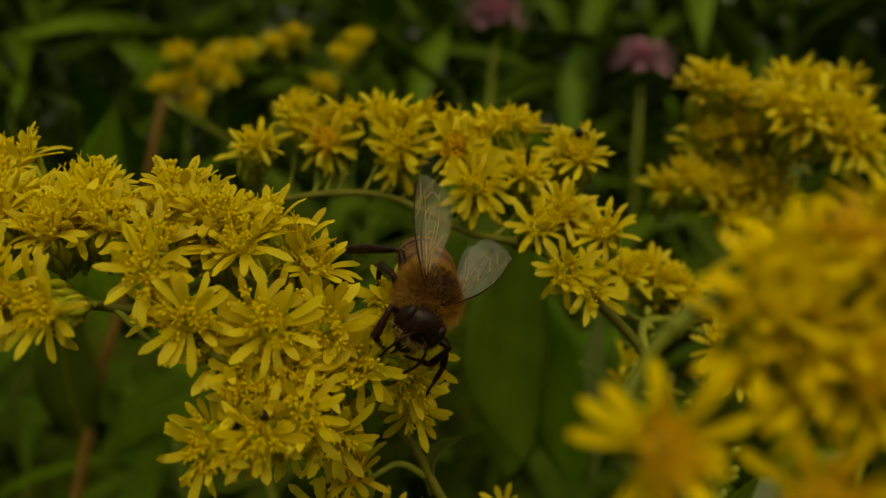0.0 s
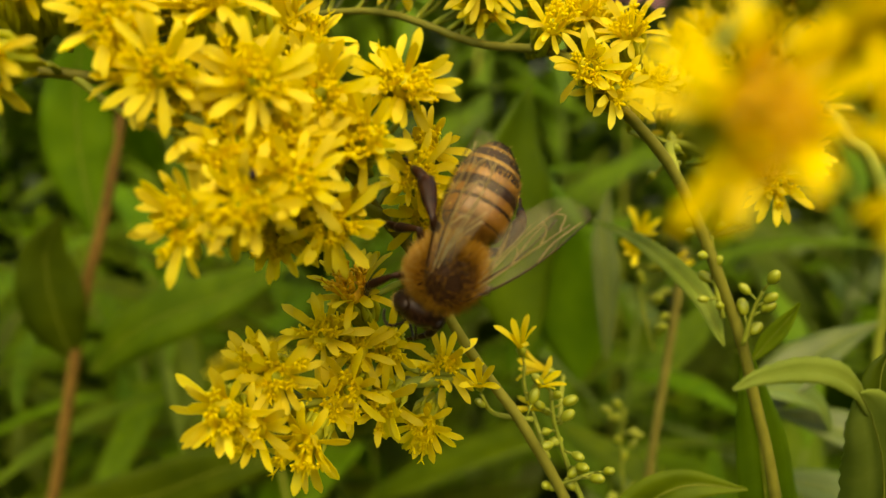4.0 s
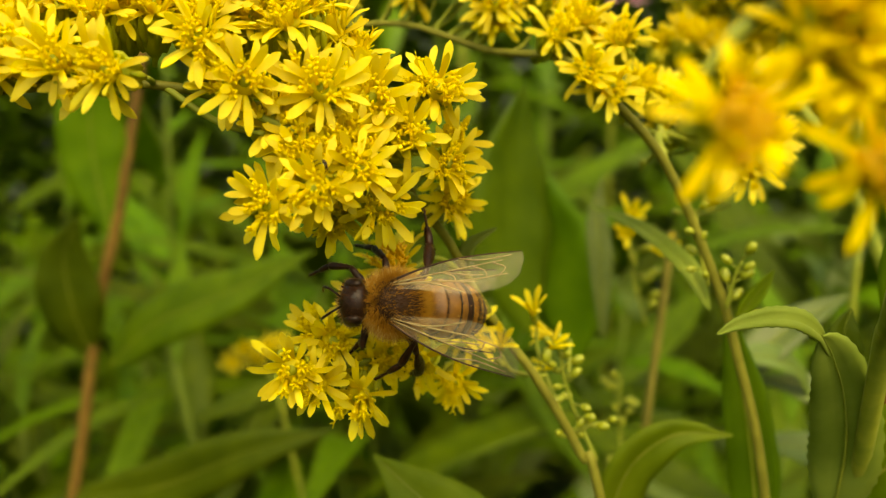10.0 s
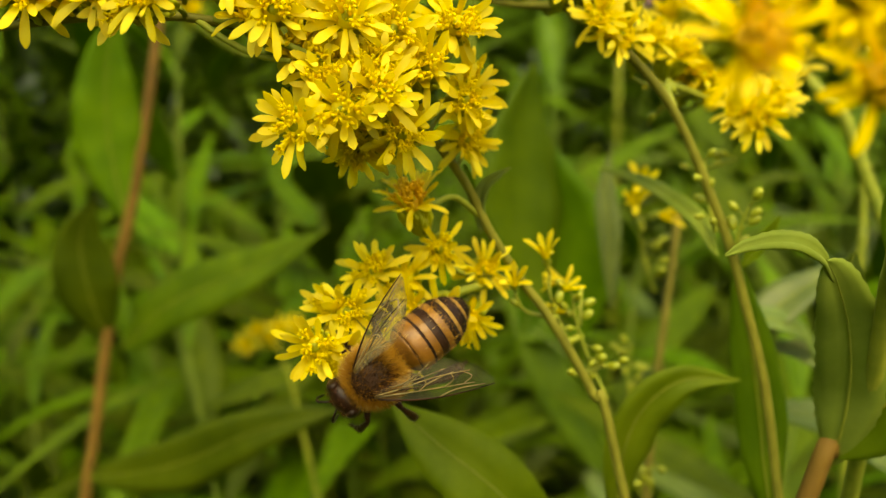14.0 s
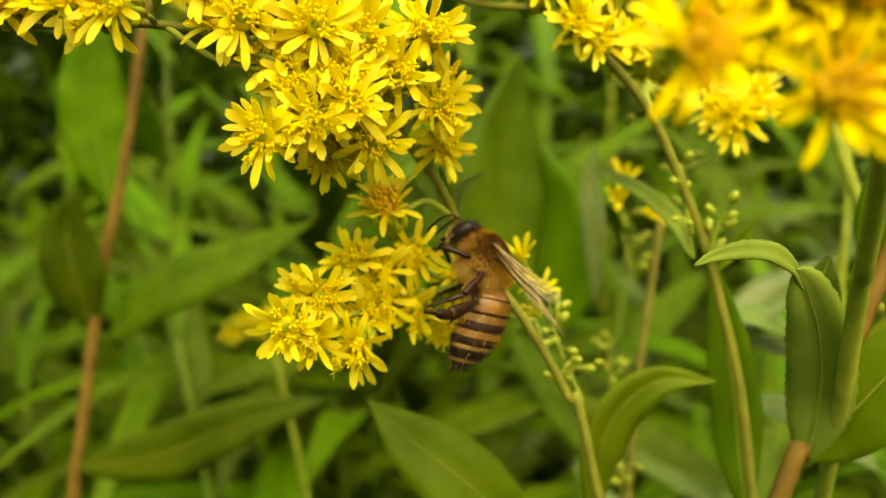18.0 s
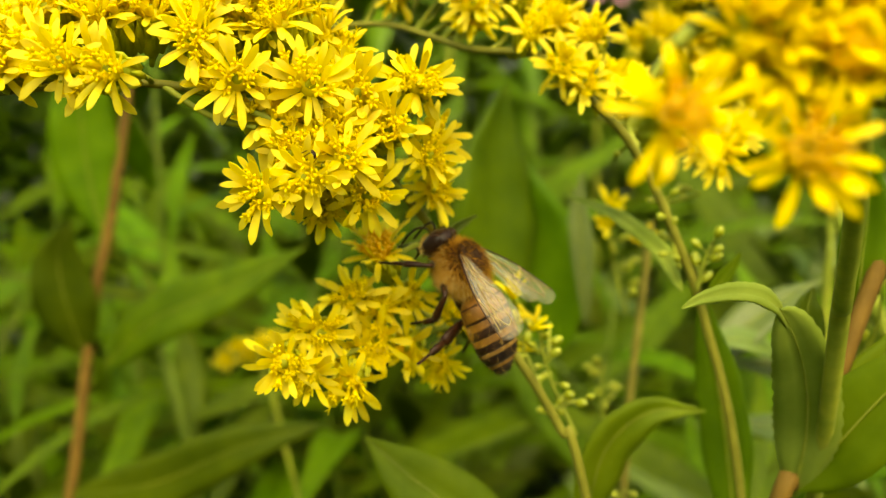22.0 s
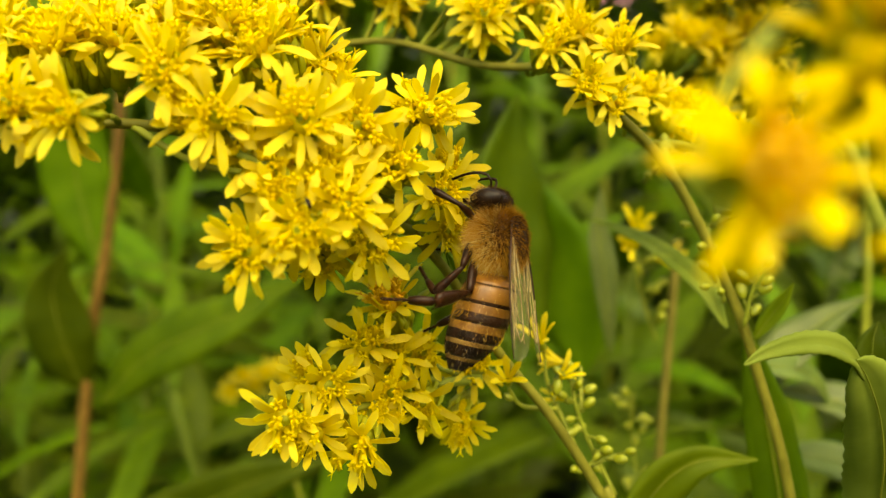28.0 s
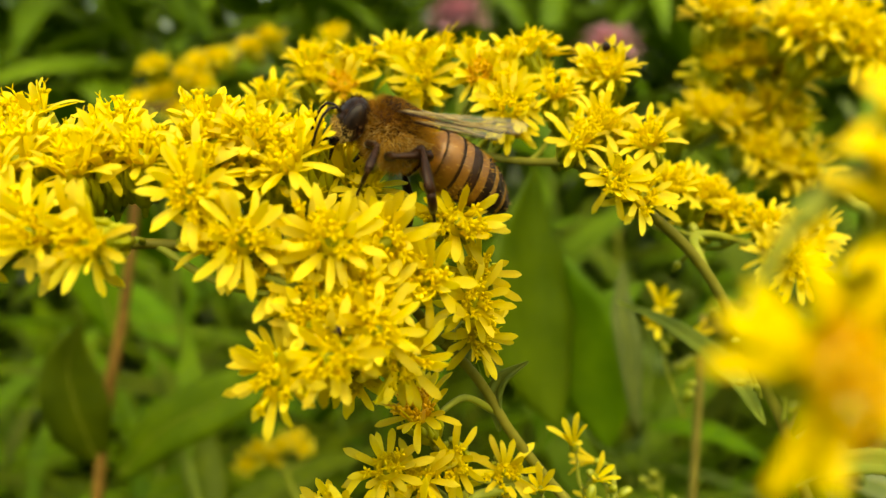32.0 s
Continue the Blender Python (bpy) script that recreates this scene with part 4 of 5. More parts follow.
def hairs(name, count, rx, ry, rz, centre, length, mat, parent, back=0.35, skip=None, seed=3, thick=0.028):
    r = random.Random(seed)
    verts, faces = [], []
    while count > 0:
        d = Vector((r.gauss(0, 1), r.gauss(0, 1), r.gauss(0, 1))).normalized()
        p = Vector((d.x * rx, d.y * ry, d.z * rz))
        if skip and skip(p):
            continue
        count -= 1
        nrm = Vector((d.x / rx, d.y / ry, d.z / rz)).normalized()
        way = (nrm + Vector((r.uniform(-0.4, 0.4), r.uniform(-0.4, 0.4) - back, r.uniform(-0.4, 0.4)))).normalized()
        c, ln = Vector(centre), length * r.uniform(0.6, 1.25)
        s = way.orthogonal().normalized() * thick
        o = way.cross(s).normalized() * thick
        b, q = len(verts), c + p * 0.98
        mid = q + way * ln * 0.6
        verts += [q + s, q - s * 0.5 + o * 0.87, q - s * 0.5 - o * 0.87, q + way * ln + Vector((0, -0.12 * ln, -0.1 * ln))]
        faces += [(b, b + 1, b + 3), (b + 1, b + 2, b + 3), (b + 2, b, b + 3)]
    return part(name, mesh(name, *beem(verts, faces), mat, smooth=False), parent)


thorax = part("thorax", mesh("thorax", *beem(*ball(1.75, 1.95, 1.65, 12, 18, lump=0.01)), FUR_DARK), bee)
hairs("fur", 6200, 1.75, 1.95, 1.65, (0, 0, 0), 0.72, FUR, thorax, 0.2, lambda p: p.z > 0.9 and math.hypot(p.x, p.y - 0.12) < 1.15, 3, 0.019)
hairs("fur", 500, 1.75, 1.95, 1.65, (0, 0, 0), 0.3, FUR_DARK, thorax, 0.2, lambda p: p.z < 1.0 or math.hypot(p.x, p.y) < 0.7, 4)
part("scutum", mesh("scutum", *beem(*ball(1.3, 1.35, 0.5, 10, 18, (0, 0.12, 1.2))), SCUTUM), thorax, None, "dark brown back plate")
hairs("fur", 700, 1.32, 1.4, 0.52, (0, 0.12, 1.2), 0.3, FUR_DARK, thorax, 0.5, lambda p: p.z < 0.1, 14, 0.02)
hairs("fur", 420, 1.32, 1.4, 0.52, (0, 0.12, 1.2), 0.36, FUR, thorax, 0.5, lambda p: p.z < 0.05 or math.hypot(p.x, p.y) < 0.45, 24, 0.016)
hairs("fur", 1500, 1.75, 1.95, 1.65, (0, 0, 0), 0.74, FUR_PALE, thorax, 0.1, lambda p: p.z > 0.45 or abs(p.x) < 0.6, 15, 0.018)
head = part("head", mesh("head", *beem(*ball(1.42, 0.9, 1.28, 12, 16, (0, 2.4, -0.4))), CHITIN), bee)
hairs("fur", 700, 1.4, 0.88, 1.27, (0, 2.4, -0.4), 0.34, FUR_DARK, head, -0.1, None, 5, 0.02)
hairs("fur", 420, 1.4, 0.88, 1.27, (0, 2.4, -0.4), 0.36, FUR_PALE, head, -0.1, lambda p: p.z > -0.3 or p.y < 0, 16, 0.02)
for sx in (1, -1):
    part("eye", mesh("eye", *beem(*ball(0.44, 0.56, 1.04, 12, 14, (1.04 * sx, 2.5, -0.34))), EYE_BLACK), head)
    c = [Vector(p) * BM for p in ((0.25 * sx, 3.2, -0.3), (0.5 * sx, 3.6, -0.2), (0.75 * sx, 3.95, -0.35))]
    a = part("antenna", mesh("antenna", *tube(c, [0.08 * BM, 0.07 * BM, 0.08 * BM], 7), CHITIN), head)
    c = smooth_curve([Vector(p) * BM for p in ((0.75 * sx, 3.95, -0.35), (0.9 * sx, 4.1, -0.9), (0.95 * sx, 4.05, -1.7), (0.85 * sx, 3.85, -2.6))], 4)
    part("flagellum", mesh("flagellum", *tube(c, [0.092 * BM if i % 2 else 0.078 * BM for i in range(len(c))], 7), CHITIN), a)
    part("mandible", mesh("mandible", *tube([Vector(p) * BM for p in ((0.45 * sx, 2.7, -1.55), (0.35 * sx, 2.9, -1.95), (0.08 * sx, 2.9, -2.2))], [0.2 * BM, 0.18 * BM, 0.06 * BM], 6), CHITIN), head)
part("tongue", mesh("tongue", *tube([Vector(p) * BM for p in ((0, 2.6, -1.6), (0, 2.7, -2.3), (0, 2.5, -3.0))], [0.2 * BM, 0.15 * BM, 0.06 * BM], 6), LEG), head)

HINGE = Vector((0, -1.5, -0.1))
# abdomen: six overlapping rings, pale in front and dark behind
abdomen = part("abdomen", mesh("abdomen", *beem(*tube([Vector((0, 0, 0)), Vector((0, -0.6, 0)), Vector((0, -1.0, 0))], [0.55, 0.6, 1.1], 12)), CHITIN), bee, Matrix.Translation(HINGE * BM))


def girth(u):
    return 1.84 * (math.sin(min(1, u / 0.30 + 0.35) * math.pi / 2) if u < 0.2 else (1 - max(0, (u - 0.46) / 0.54) ** 2.5 * 0.80))


CUTS = (0.0, 0.12, 0.31, 0.50, 0.68, 0.85, 1.0)
for k in range(6):
    verts, faces, slots = [], [], []
    sides, n = 22, 7
    for i in range(n):
        f = i / (n - 1)
        u = CUTS[k] + (CUTS[k + 1] - CUTS[k]) * (f * 1.10 - 0.05)
        u = max(0.0, min(1.0, u))
        y = -2.0 - 6.1 * u
        r = girth(u) * (0.965 + 0.05 * f - 0.04 * (i == n - 1))
        for j in range(sides):
            a = 2 * math.pi * j / sides
            verts.append(Vector((r * math.cos(a), y, r * 0.92 * math.sin(a) - 0.15 - 1.1 * u * u)) - HINGE)
    for i in range(n - 1):
        for j in range(sides):
            a, b = i * sides + j, i * sides + (j + 1) % sides
            faces.append((a, b, b + sides, a + sides))
            slots.append(1 if i >= (6, 5, 3, 3, 2, 2)[k] else 0)
    faces.append(tuple(reversed(range(sides))))
    faces.append(tuple((n - 1) * sides + j for j in range(sides)))
    slots += [1, 1]
    seg = part("abdomen_segment", mesh("abdomen_segment", *beem(verts, faces), [BAND_AMBER if k < 4 else BAND_TAN, BAND_DARK], slots), abdomen)
def band_hairs(k, mat, lo, hi, count, length, seed):
    """Short hairs on a stretch of a ring, lying back along the abdomen."""
    r = random.Random(seed)
    verts, faces = [], []
    for i in range(count):
        u = CUTS[k] + (CUTS[k + 1] - CUTS[k]) * r.uniform(lo, hi)
        a, g = r.uniform(0, 2 * math.pi), girth(u) * 0.99
        p = Vector((g * math.cos(a), -2.0 - 6.1 * u, g * 0.92 * math.sin(a) - 0.15 - 1.1 * u * u)) - HINGE
        out = Vector((math.cos(a) * r.uniform(0.5, 1.2), r.uniform(-2.6, -1.2), math.sin(a) * r.uniform(0.5, 1.2))).normalized()
        s = Vector((-math.sin(a), 0, math.cos(a))) * 0.011
        b = len(verts)
        verts += [p - s, p + s, p - Vector((math.cos(a), 0, math.sin(a))) * 0.03, p + out * length * r.uniform(0.5, 1.3)]
        faces += [(b, b + 1, b + 3), (b + 1, b + 2, b + 3), (b + 2, b, b + 3)]
    part("band_hair", mesh("band_hair", *beem(verts, faces), mat, smooth=False), abdomen)


for k in range(6):
    band_hairs(k, BAND_AMBER if k < 2 else BAND_TAN, 0.0, (0.8, 0.6, 0.45, 0.42, 0.32, 0.3)[k], 220, 0.12, 60 + k)
    band_hairs(k, BAND_DARK, (0.93, 0.76, 0.42, 0.42, 0.28, 0.28)[k], 1.0, 600, 0.16, 80 + k)
    band_hairs(k, FUR_PALE, 0.0, 1.0, 30, 0.30, 90 + k)
hairs("fringe", 1500, 1.8, 2.9, 1.66, (0, -3.2, -0.35), 0.24, FUR, abdomen, 1.6, lambda p: p.y < -1.2, 6, 0.016)

# wings: film and veins, root at the hinge, tip along +x (right) or -x (left)


def wing(name, length, width, side, parent, veins):
    n, rows = 14, 5
    verts, faces = [], []
    for layer in (0, 1):
        for i in range(n):
            u = i / (n - 1)
            w = width * (0.22 + 0.78 * math.sin(min(1, u / 0.68) * math.pi / 2) ** 1.2) * (1 if u < 0.68 else math.sqrt(max(0.02, 1 - ((u - 0.68) / 0.33) ** 2)))
            front = 0.16 * width * math.sin(u * math.pi) - 0.10 * width * u * u
            for j in range(rows):
                v = j / (rows - 1)
                verts.append(Vector((side * length * u, front - v * w, 0.05 * math.sin(v * 9 + u * 5) - layer * 0.012)))
    m = n * rows
    for i in range(n - 1):
        for j in range(rows - 1):
            a = i * rows + j
            faces += [(a, a + 1, a + rows + 1, a + rows), (m + a, m + a + rows, m + a + rows + 1, m + a + 1)]
    ob = part(name, mesh(name, *beem(verts, faces), WING), parent)
    top = [verts[i * rows] for i in range(n)]

    def place(u, v):
        i = min(n - 1, int(u * (n - 1)))
        return verts[i * rows].lerp(verts[i * rows + rows - 1], v) + Vector((0, 0, 0.01))
    part("vein", mesh("vein", *beem(*tube(top, taper(n, 0.075, 0.03), 5)), LEG), ob)
    for line in veins:
        c = smooth_curve([place(u, v) for u, v in line], 3)
        part("vein", mesh("vein", *beem(*tube(c, taper(len(c), 0.05, 0.03), 5)), VEIN), ob)
    return ob


FORE = [((0.05, 0.3), (0.35, 0.35), (0.6, 0.3), (0.9, 0.25)), ((0.05, 0.5), (0.3, 0.6), (0.6, 0.65), (0.85, 0.7)), ((0.45, 0.33), (0.52, 0.5), (0.5, 0.66)),
        ((0.65, 0.3), (0.72, 0.45), (0.7, 0.66)), ((0.6, 0.02), (0.75, 0.15), (0.93, 0.12)), ((0.3, 0.6), (0.4, 0.8), (0.5, 0.95)), ((0.8, 0.28), (0.86, 0.5), (0.84, 0.68))]
HIND = [((0.05, 0.4), (0.4, 0.45), (0.8, 0.5)), ((0.3, 0.45), (0.5, 0.7), (0.65, 0.9)), ((0.5, 0.05), (0.7, 0.2), (0.9, 0.25))]
WINGS = [(wing("forewing", 8.0, 2.6, s, bee, FORE), s, (1.2 * s, 0.7, 1.25), 0) for s in (1, -1)]
WINGS += [(wing("hindwing", 5.6, 1.8, s, bee, HIND), s, (1.2 * s, -0.2, 1.1), 14) for s in (1, -1)]

# legs: each segment runs along +y from its joint


def leg(side, hip, rest, lengths, fat, parent, basket=False):
    """A thigh with its shin and foot; the hind shin is broad, flat and fringed."""
    r = random.Random(int(hip[1] * 10) + 40 * side)
    n1, n2, n3 = lengths
    w = 1.5 if basket else 1.0

    def segment(stations, flat=1.0, hair=0, around=0.0):
        pts = [Vector((x, y, z)) for x, y, z, _ in stations]
        verts, faces = tube(pts, [q[3] * fat for q in stations], 10)
        verts = [Vector((v.x, v.y, v.z * flat)) for v in verts]
        for _ in range(hair):
            u = r.uniform(0.12, 0.95)
            k = min(len(stations) - 2, int(u * (len(stations) - 1)))
            p = pts[k].lerp(pts[k + 1], u * (len(stations) - 1) - k)
            rad, a = stations[k][3] * fat * 0.9, r.uniform(0, 2 * math.pi)
            d = Vector((math.cos(a), 0.35 + r.uniform(0, 0.5), math.sin(a) * flat)).normalized()
            q, o = p + Vector((math.cos(a) * rad, 0, math.sin(a) * rad * flat)), Vector((0, 0.014, 0))
            sd = d.cross(o).normalized() * 0.014
            b = len(verts)
            verts += [q - sd, q + sd, q + o, q + d * r.uniform(0.14, 0.30) * around]
            faces += [(b, b + 1, b + 3), (b + 1, b + 2, b + 3), (b + 2, b, b + 3)]
        return beem(verts, faces)
    thigh = part("leg", mesh("leg", *segment([(0, 0, 0, 0.16), (0, n1 * 0.12, 0, 0.22), (0.02, n1 * 0.45, 0, 0.27), (0.02, n1 * 0.8, 0, 0.21), (0, n1, 0, 0.16)], 0.9, 60, 1.0), LEG), parent, Matrix.Translation(Vector(hip) * BM))
    shin = part("tibia", mesh("tibia", *segment([(0, -0.04, 0, 0.12), (0, n2 * 0.12, 0, 0.16), (0.01, n2 * 0.4, 0, 0.21 * w), (0.02, n2 * 0.8, 0, 0.27 * w), (0.01, n2 * 0.96, 0, 0.24 * w), (0, n2, 0, 0.12)], 0.6 if basket else 0.85, 150 if basket else 70, 1.3 if basket else 1.0), LEG), thigh)
    f = [(0, -0.03, 0, 0.10), (0, n3 * 0.05, 0, 0.19 * w), (0, n3 * 0.3, 0, 0.20 * w), (0, n3 * 0.47, 0, 0.15 * w), (0, n3 * 0.50, 0, 0.07)]
    for k in range(4):
        y = n3 * (0.51 + 0.115 * k)
        f += [(0, y, 0, 0.07), (0, y + n3 * 0.085, 0, 0.115), (0, y + n3 * 0.105, 0, 0.065)]
    f += [(0.03, n3 * 0.98, -0.03, 0.06), (0.05, n3 * 1.0, -0.10, 0.02)]
    foot = part("tarsus", mesh("tarsus", *segment(f, 0.75, 60, 0.8), LEG), thigh)
    return thigh, shin, foot, [Vector(d).normalized() for d in rest], n1, n2


LEGS = []
for s in (1, -1):
    LEGS.append(leg(s, (0.8 * s, 1.3, -1.2), ((1.35 * s, 1.1, -0.5), (0.35 * s, 0.9, -1.5), (-0.2 * s, 0.9, -2.0)), (1.9, 1.9, 2.3), 1.0, bee))
    LEGS.append(leg(s, (0.9 * s, 0.0, -1.3), ((1.8 * s, 0.3, -0.4), (1.0 * s, -0.2, -1.7), (0.5 * s, 0.3, -2.2)), (2.1, 2.2, 2.6), 1.12, bee))
    LEGS.append(leg(s, (0.9 * s, -1.2, -1.2), ((1.5 * s, -0.9, -0.7), (0.8 * s, -1.6, -1.7), (0.2 * s, -0.9, -2.4)), (2.3, 3.0, 3.1), 1.25, bee, True))

# seconds, millimetres, degrees
BEE_ROWS = [
    (0.0, -1.59, 42.79, -13.40, -26.2, -37.0, -169.0),
    (0.5, -1.74, 42.45, -13.33, -26.6, -40.0, -167.1),
    (1.0, -1.61, 42.20, -14.70, -31.9, -43.8, -165.6),
    (1.5, -2.05, 42.13, -14.81, -33.7, -41.5, -170.5),
    (2.0, -2.30, 42.16, -14.99, -38.7, -32.4, -168.4),
    (2.5, -1.40, 40.58, -17.27, -63.3, -19.8, -150.3),
    (3.0, -0.62, 39.06, -21.32, -76.4, -6.7, -167.9),
    (3.5, -0.74, 40.01, -22.68, -90.0, -30.0, -163.0),
    (5.5, -2.56, 41.70, -25.38, -84.9, -37.5, -172.8),
    (6.0, -2.49, 41.63, -25.72, -74.1, -39.2, -176.1),
    (6.5, -2.92, 41.06, -25.60, -70.2, -39.3, -177.9),
    (7.0, -1.78, 40.92, -25.53, -64.4, -31.4, -175.1),
    (7.5, -2.68, 41.43, -25.75, -81.4, -46.1, -172.6),
    (8.0, -3.02, 40.84, -25.32, -56.8, -46.2, 162.6),
    (8.5, -2.53, 41.34, -27.42, -72.9, -32.1, 178.0),
    (9.0, -3.70, 40.72, -26.74, -65.9, -48.8, 174.8),
    (9.5, -5.58, 39.77, -26.12, -11.6, -66.0, 121.7),
    (10.0, -6.01, 39.04, -26.18, 24.7, -64.3, 83.9),
    (10.5, -6.29, 38.69, -26.17, 10.3, -57.8, 97.0),
    (11.0, -8.19, 38.54, -26.50, -4.9, -34.3, 103.9),
    (11.5, -9.39, 38.81, -26.50, -15.0, -40.3, 104.8),
    (12.0, -9.85, 36.88, -31.55, -35.3, -54.6, 122.2),
    (12.5, -11.14, 37.12, -34.88, -52.8, -53.7, 134.3),
    (13.0, -11.99, 37.47, -34.96, -51.0, -28.8, 128.2),
    (13.5, -8.70, 37.91, -35.29, -63.6, -13.9, 145.9),
    (14.0, -8.73, 38.40, -35.19, -62.1, -51.5, 158.4),
    (14.5, -7.64, 39.09, -34.63, -84.3, -74.9, 174.3),
    (16.5, -1.57, 43.04, -30.32, 78.3, 13.9, 66.4),
    (17.0, 0.18, 42.59, -30.86, 91.2, 24.2, 72.6),
    (17.5, 0.99, 42.54, -30.48, 85.3, 29.7, 79.8),
    (18.0, 0.20, 43.66, -29.32, 54.4, 22.1, 66.5),
    (18.5, 0.89, 43.39, -29.53, 56.0, 25.3, 60.3),
    (19.0, 0.18, 43.37, -29.15, 47.2, 16.2, 53.2),
    (19.5, -0.15, 43.81, -28.66, 45.6, 15.6, 45.7),
    (20.0, 0.84, 43.67, -29.14, 44.8, 26.0, 44.4),
    (20.5, 1.05, 43.30, -28.41, 48.2, 26.8, 42.3),
    (21.0, 0.40, 43.43, -28.65, 42.0, 18.5, 48.1),
    (21.5, 1.89, 43.89, -28.88, 50.8, 20.2, 41.9),
    (22.0, -0.84, 44.04, -26.80, 51.7, -0.3, 58.2),
    (22.5, -1.59, 43.96, -27.82, 48.5, -14.3, 68.6),
    (23.0, -3.06, 43.29, -27.75, 33.3, -18.5, 64.9),
    (23.5, -1.76, 43.80, -25.53, 55.8, 14.5, 23.5),
    (24.0, -1.93, 44.18, -24.75, 66.8, 17.3, 52.0),
    (24.5, -2.32, 44.33, -25.50, 62.1, 13.0, 49.9),
    (25.0, -1.43, 42.57, -23.56, 81.0, 26.7, 65.9),
    (25.5, -0.32, 43.22, -24.13, 98.5, 26.9, 81.5),
    (27.5, 0.60, 43.41, -22.01, 82.7, 25.6, 58.6),
    (28.0, 0.18, 43.61, -22.07, 83.7, 22.9, 64.4),
    (28.5, 0.12, 43.01, -19.94, 89.2, 20.2, 68.5),
    (29.0, 0.47, 42.93, -17.15, 70.7, 26.6, 57.2),
    (29.5, 1.53, 42.18, -17.12, 80.3, 12.2, 62.5),
    (30.0, -1.85, 43.22, -13.05, 41.7, -16.6, 83.4),
    (30.5, -3.81, 43.70, -11.24, 27.6, 22.4, 50.0),
    (31.0, -4.93, 43.79, -11.07, 26.1, 13.6, 49.7),
    (31.5, -5.04, 44.13, -10.73, 41.2, -7.1, 90.9),
    (32.0, -6.19, 44.57, -9.74, 32.5, -9.0, 100.2),
]
# seconds and how far the abdomen is bent under, in degrees
BEND_ROWS = [(0.0, 15), (0.5, 18), (1.0, 14), (1.5, 12), (2.0, 16), (2.5, 12), (3.0, 18), (3.5, 25), (5.5, 9), (6.0, 5), (6.5, 0), (7.0, -5), (7.5, 11), (8.0, 11), (8.5, 19), (9.0, 21), (9.5, 27), (10.0, 22), (10.5, 23), (11.0, 18), (11.5, 27), (12.0, 27), (12.5, 23), (13.0, 34), (13.5, 10), (14.0, 14), (14.5, 29), (16.5, 11), (17.0, 25), (17.5, 42), (18.0, 41), (18.5, 40), (19.0, 30), (19.5, 29), (20.0, 37), (20.5, 32), (21.0, 35), (21.5, 39), (22.0, 7), (22.5, 7), (23.0, 18), (23.5, 13), (24.0, 11), (24.5, 11), (25.0, 9), (25.5, 2), (27.5, 16), (28.0, 14), (28.5, 14), (29.0, 29), (29.5, 33), (30.0, 36), (30.5, 4), (31.0, -9), (31.5, -7), (32.0, -3)]
# seconds and, for the left and then the right wings, degrees by which they are swept back from straight out, and their lift
WING_ROWS = [(0.0, 63, 7, 69, 15), (0.5, 64, 11, 68, 18), (1.0, 68, 14, 59, 24), (1.5, 66, 15, 61, 17), (2.0, 71, 13, 67, 10), (2.5, 67, -6, 69, 11), (3.0, 65, 0, 71, 10), (3.5, 62, -6, 72, 10), (5.5, 63, 19, 61, 18), (6.0, 66, 21, 51, 17), (6.5, 64, 21, 56, 18), (7.0, 63, 15, 62, 23), (7.5, 64, 19, 51, 26), (8.0, 56, 20, 62, 24), (8.5, 66, 20, 69, 23), (9.0, 62, 23, 63, 22), (9.5, 57, 30, 68, 28), (10.0, 64, 31, 73, 32), (10.5, 62, 26, 73, 35), (11.0, 69, 18, 71, 36), (11.5, 55, 20, 76, 38), (12.0, 57, 10, 74, 63), (12.5, 57, 24, 65, 54), (13.0, 40, 18, 80, 50), (13.5, 47, 40, 71, 40), (14.0, 62, 32, 62, 50), (14.5, 63, 33, 51, 55), (16.5, 72, -4, 39, 1), (17.0, 70, 2, 52, 1), (17.5, 42, 22, 61, 2), (18.0, 53, 27, 64, 5), (18.5, 60, 25, 64, 10), (19.0, 67, 19, 63, 17), (19.5, 63, 24, 65, 14), (20.0, 65, 21, 74, 10), (20.5, 66, 20, 72, 10), (21.0, 62, 25, 82, 17), (21.5, 68, 25, 64, 10), (22.0, 52, 23, 46, 3), (22.5, 41, 25, 40, 0), (23.0, 58, 22, 60, 14), (23.5, 80, 4, 47, 3), (24.0, 62, -1, 34, -8), (24.5, 64, 4, 50, 0), (25.0, 52, 8, 61, 0), (25.5, 38, 16, 64, 0), (27.5, 78, 3, 82, 4), (28.0, 75, 7, 82, 8), (28.5, 69, 15, 82, 16), (29.0, 61, 25, 96, 27), (29.5, 41, 33, 82, 22), (30.0, 21, 45, 78, 19), (30.5, 77, 24, 75, 17), (31.0, 92, 26, 73, 16), (31.5, 48, 32, 72, 16), (32.0, 31, 27, 72, 16)]








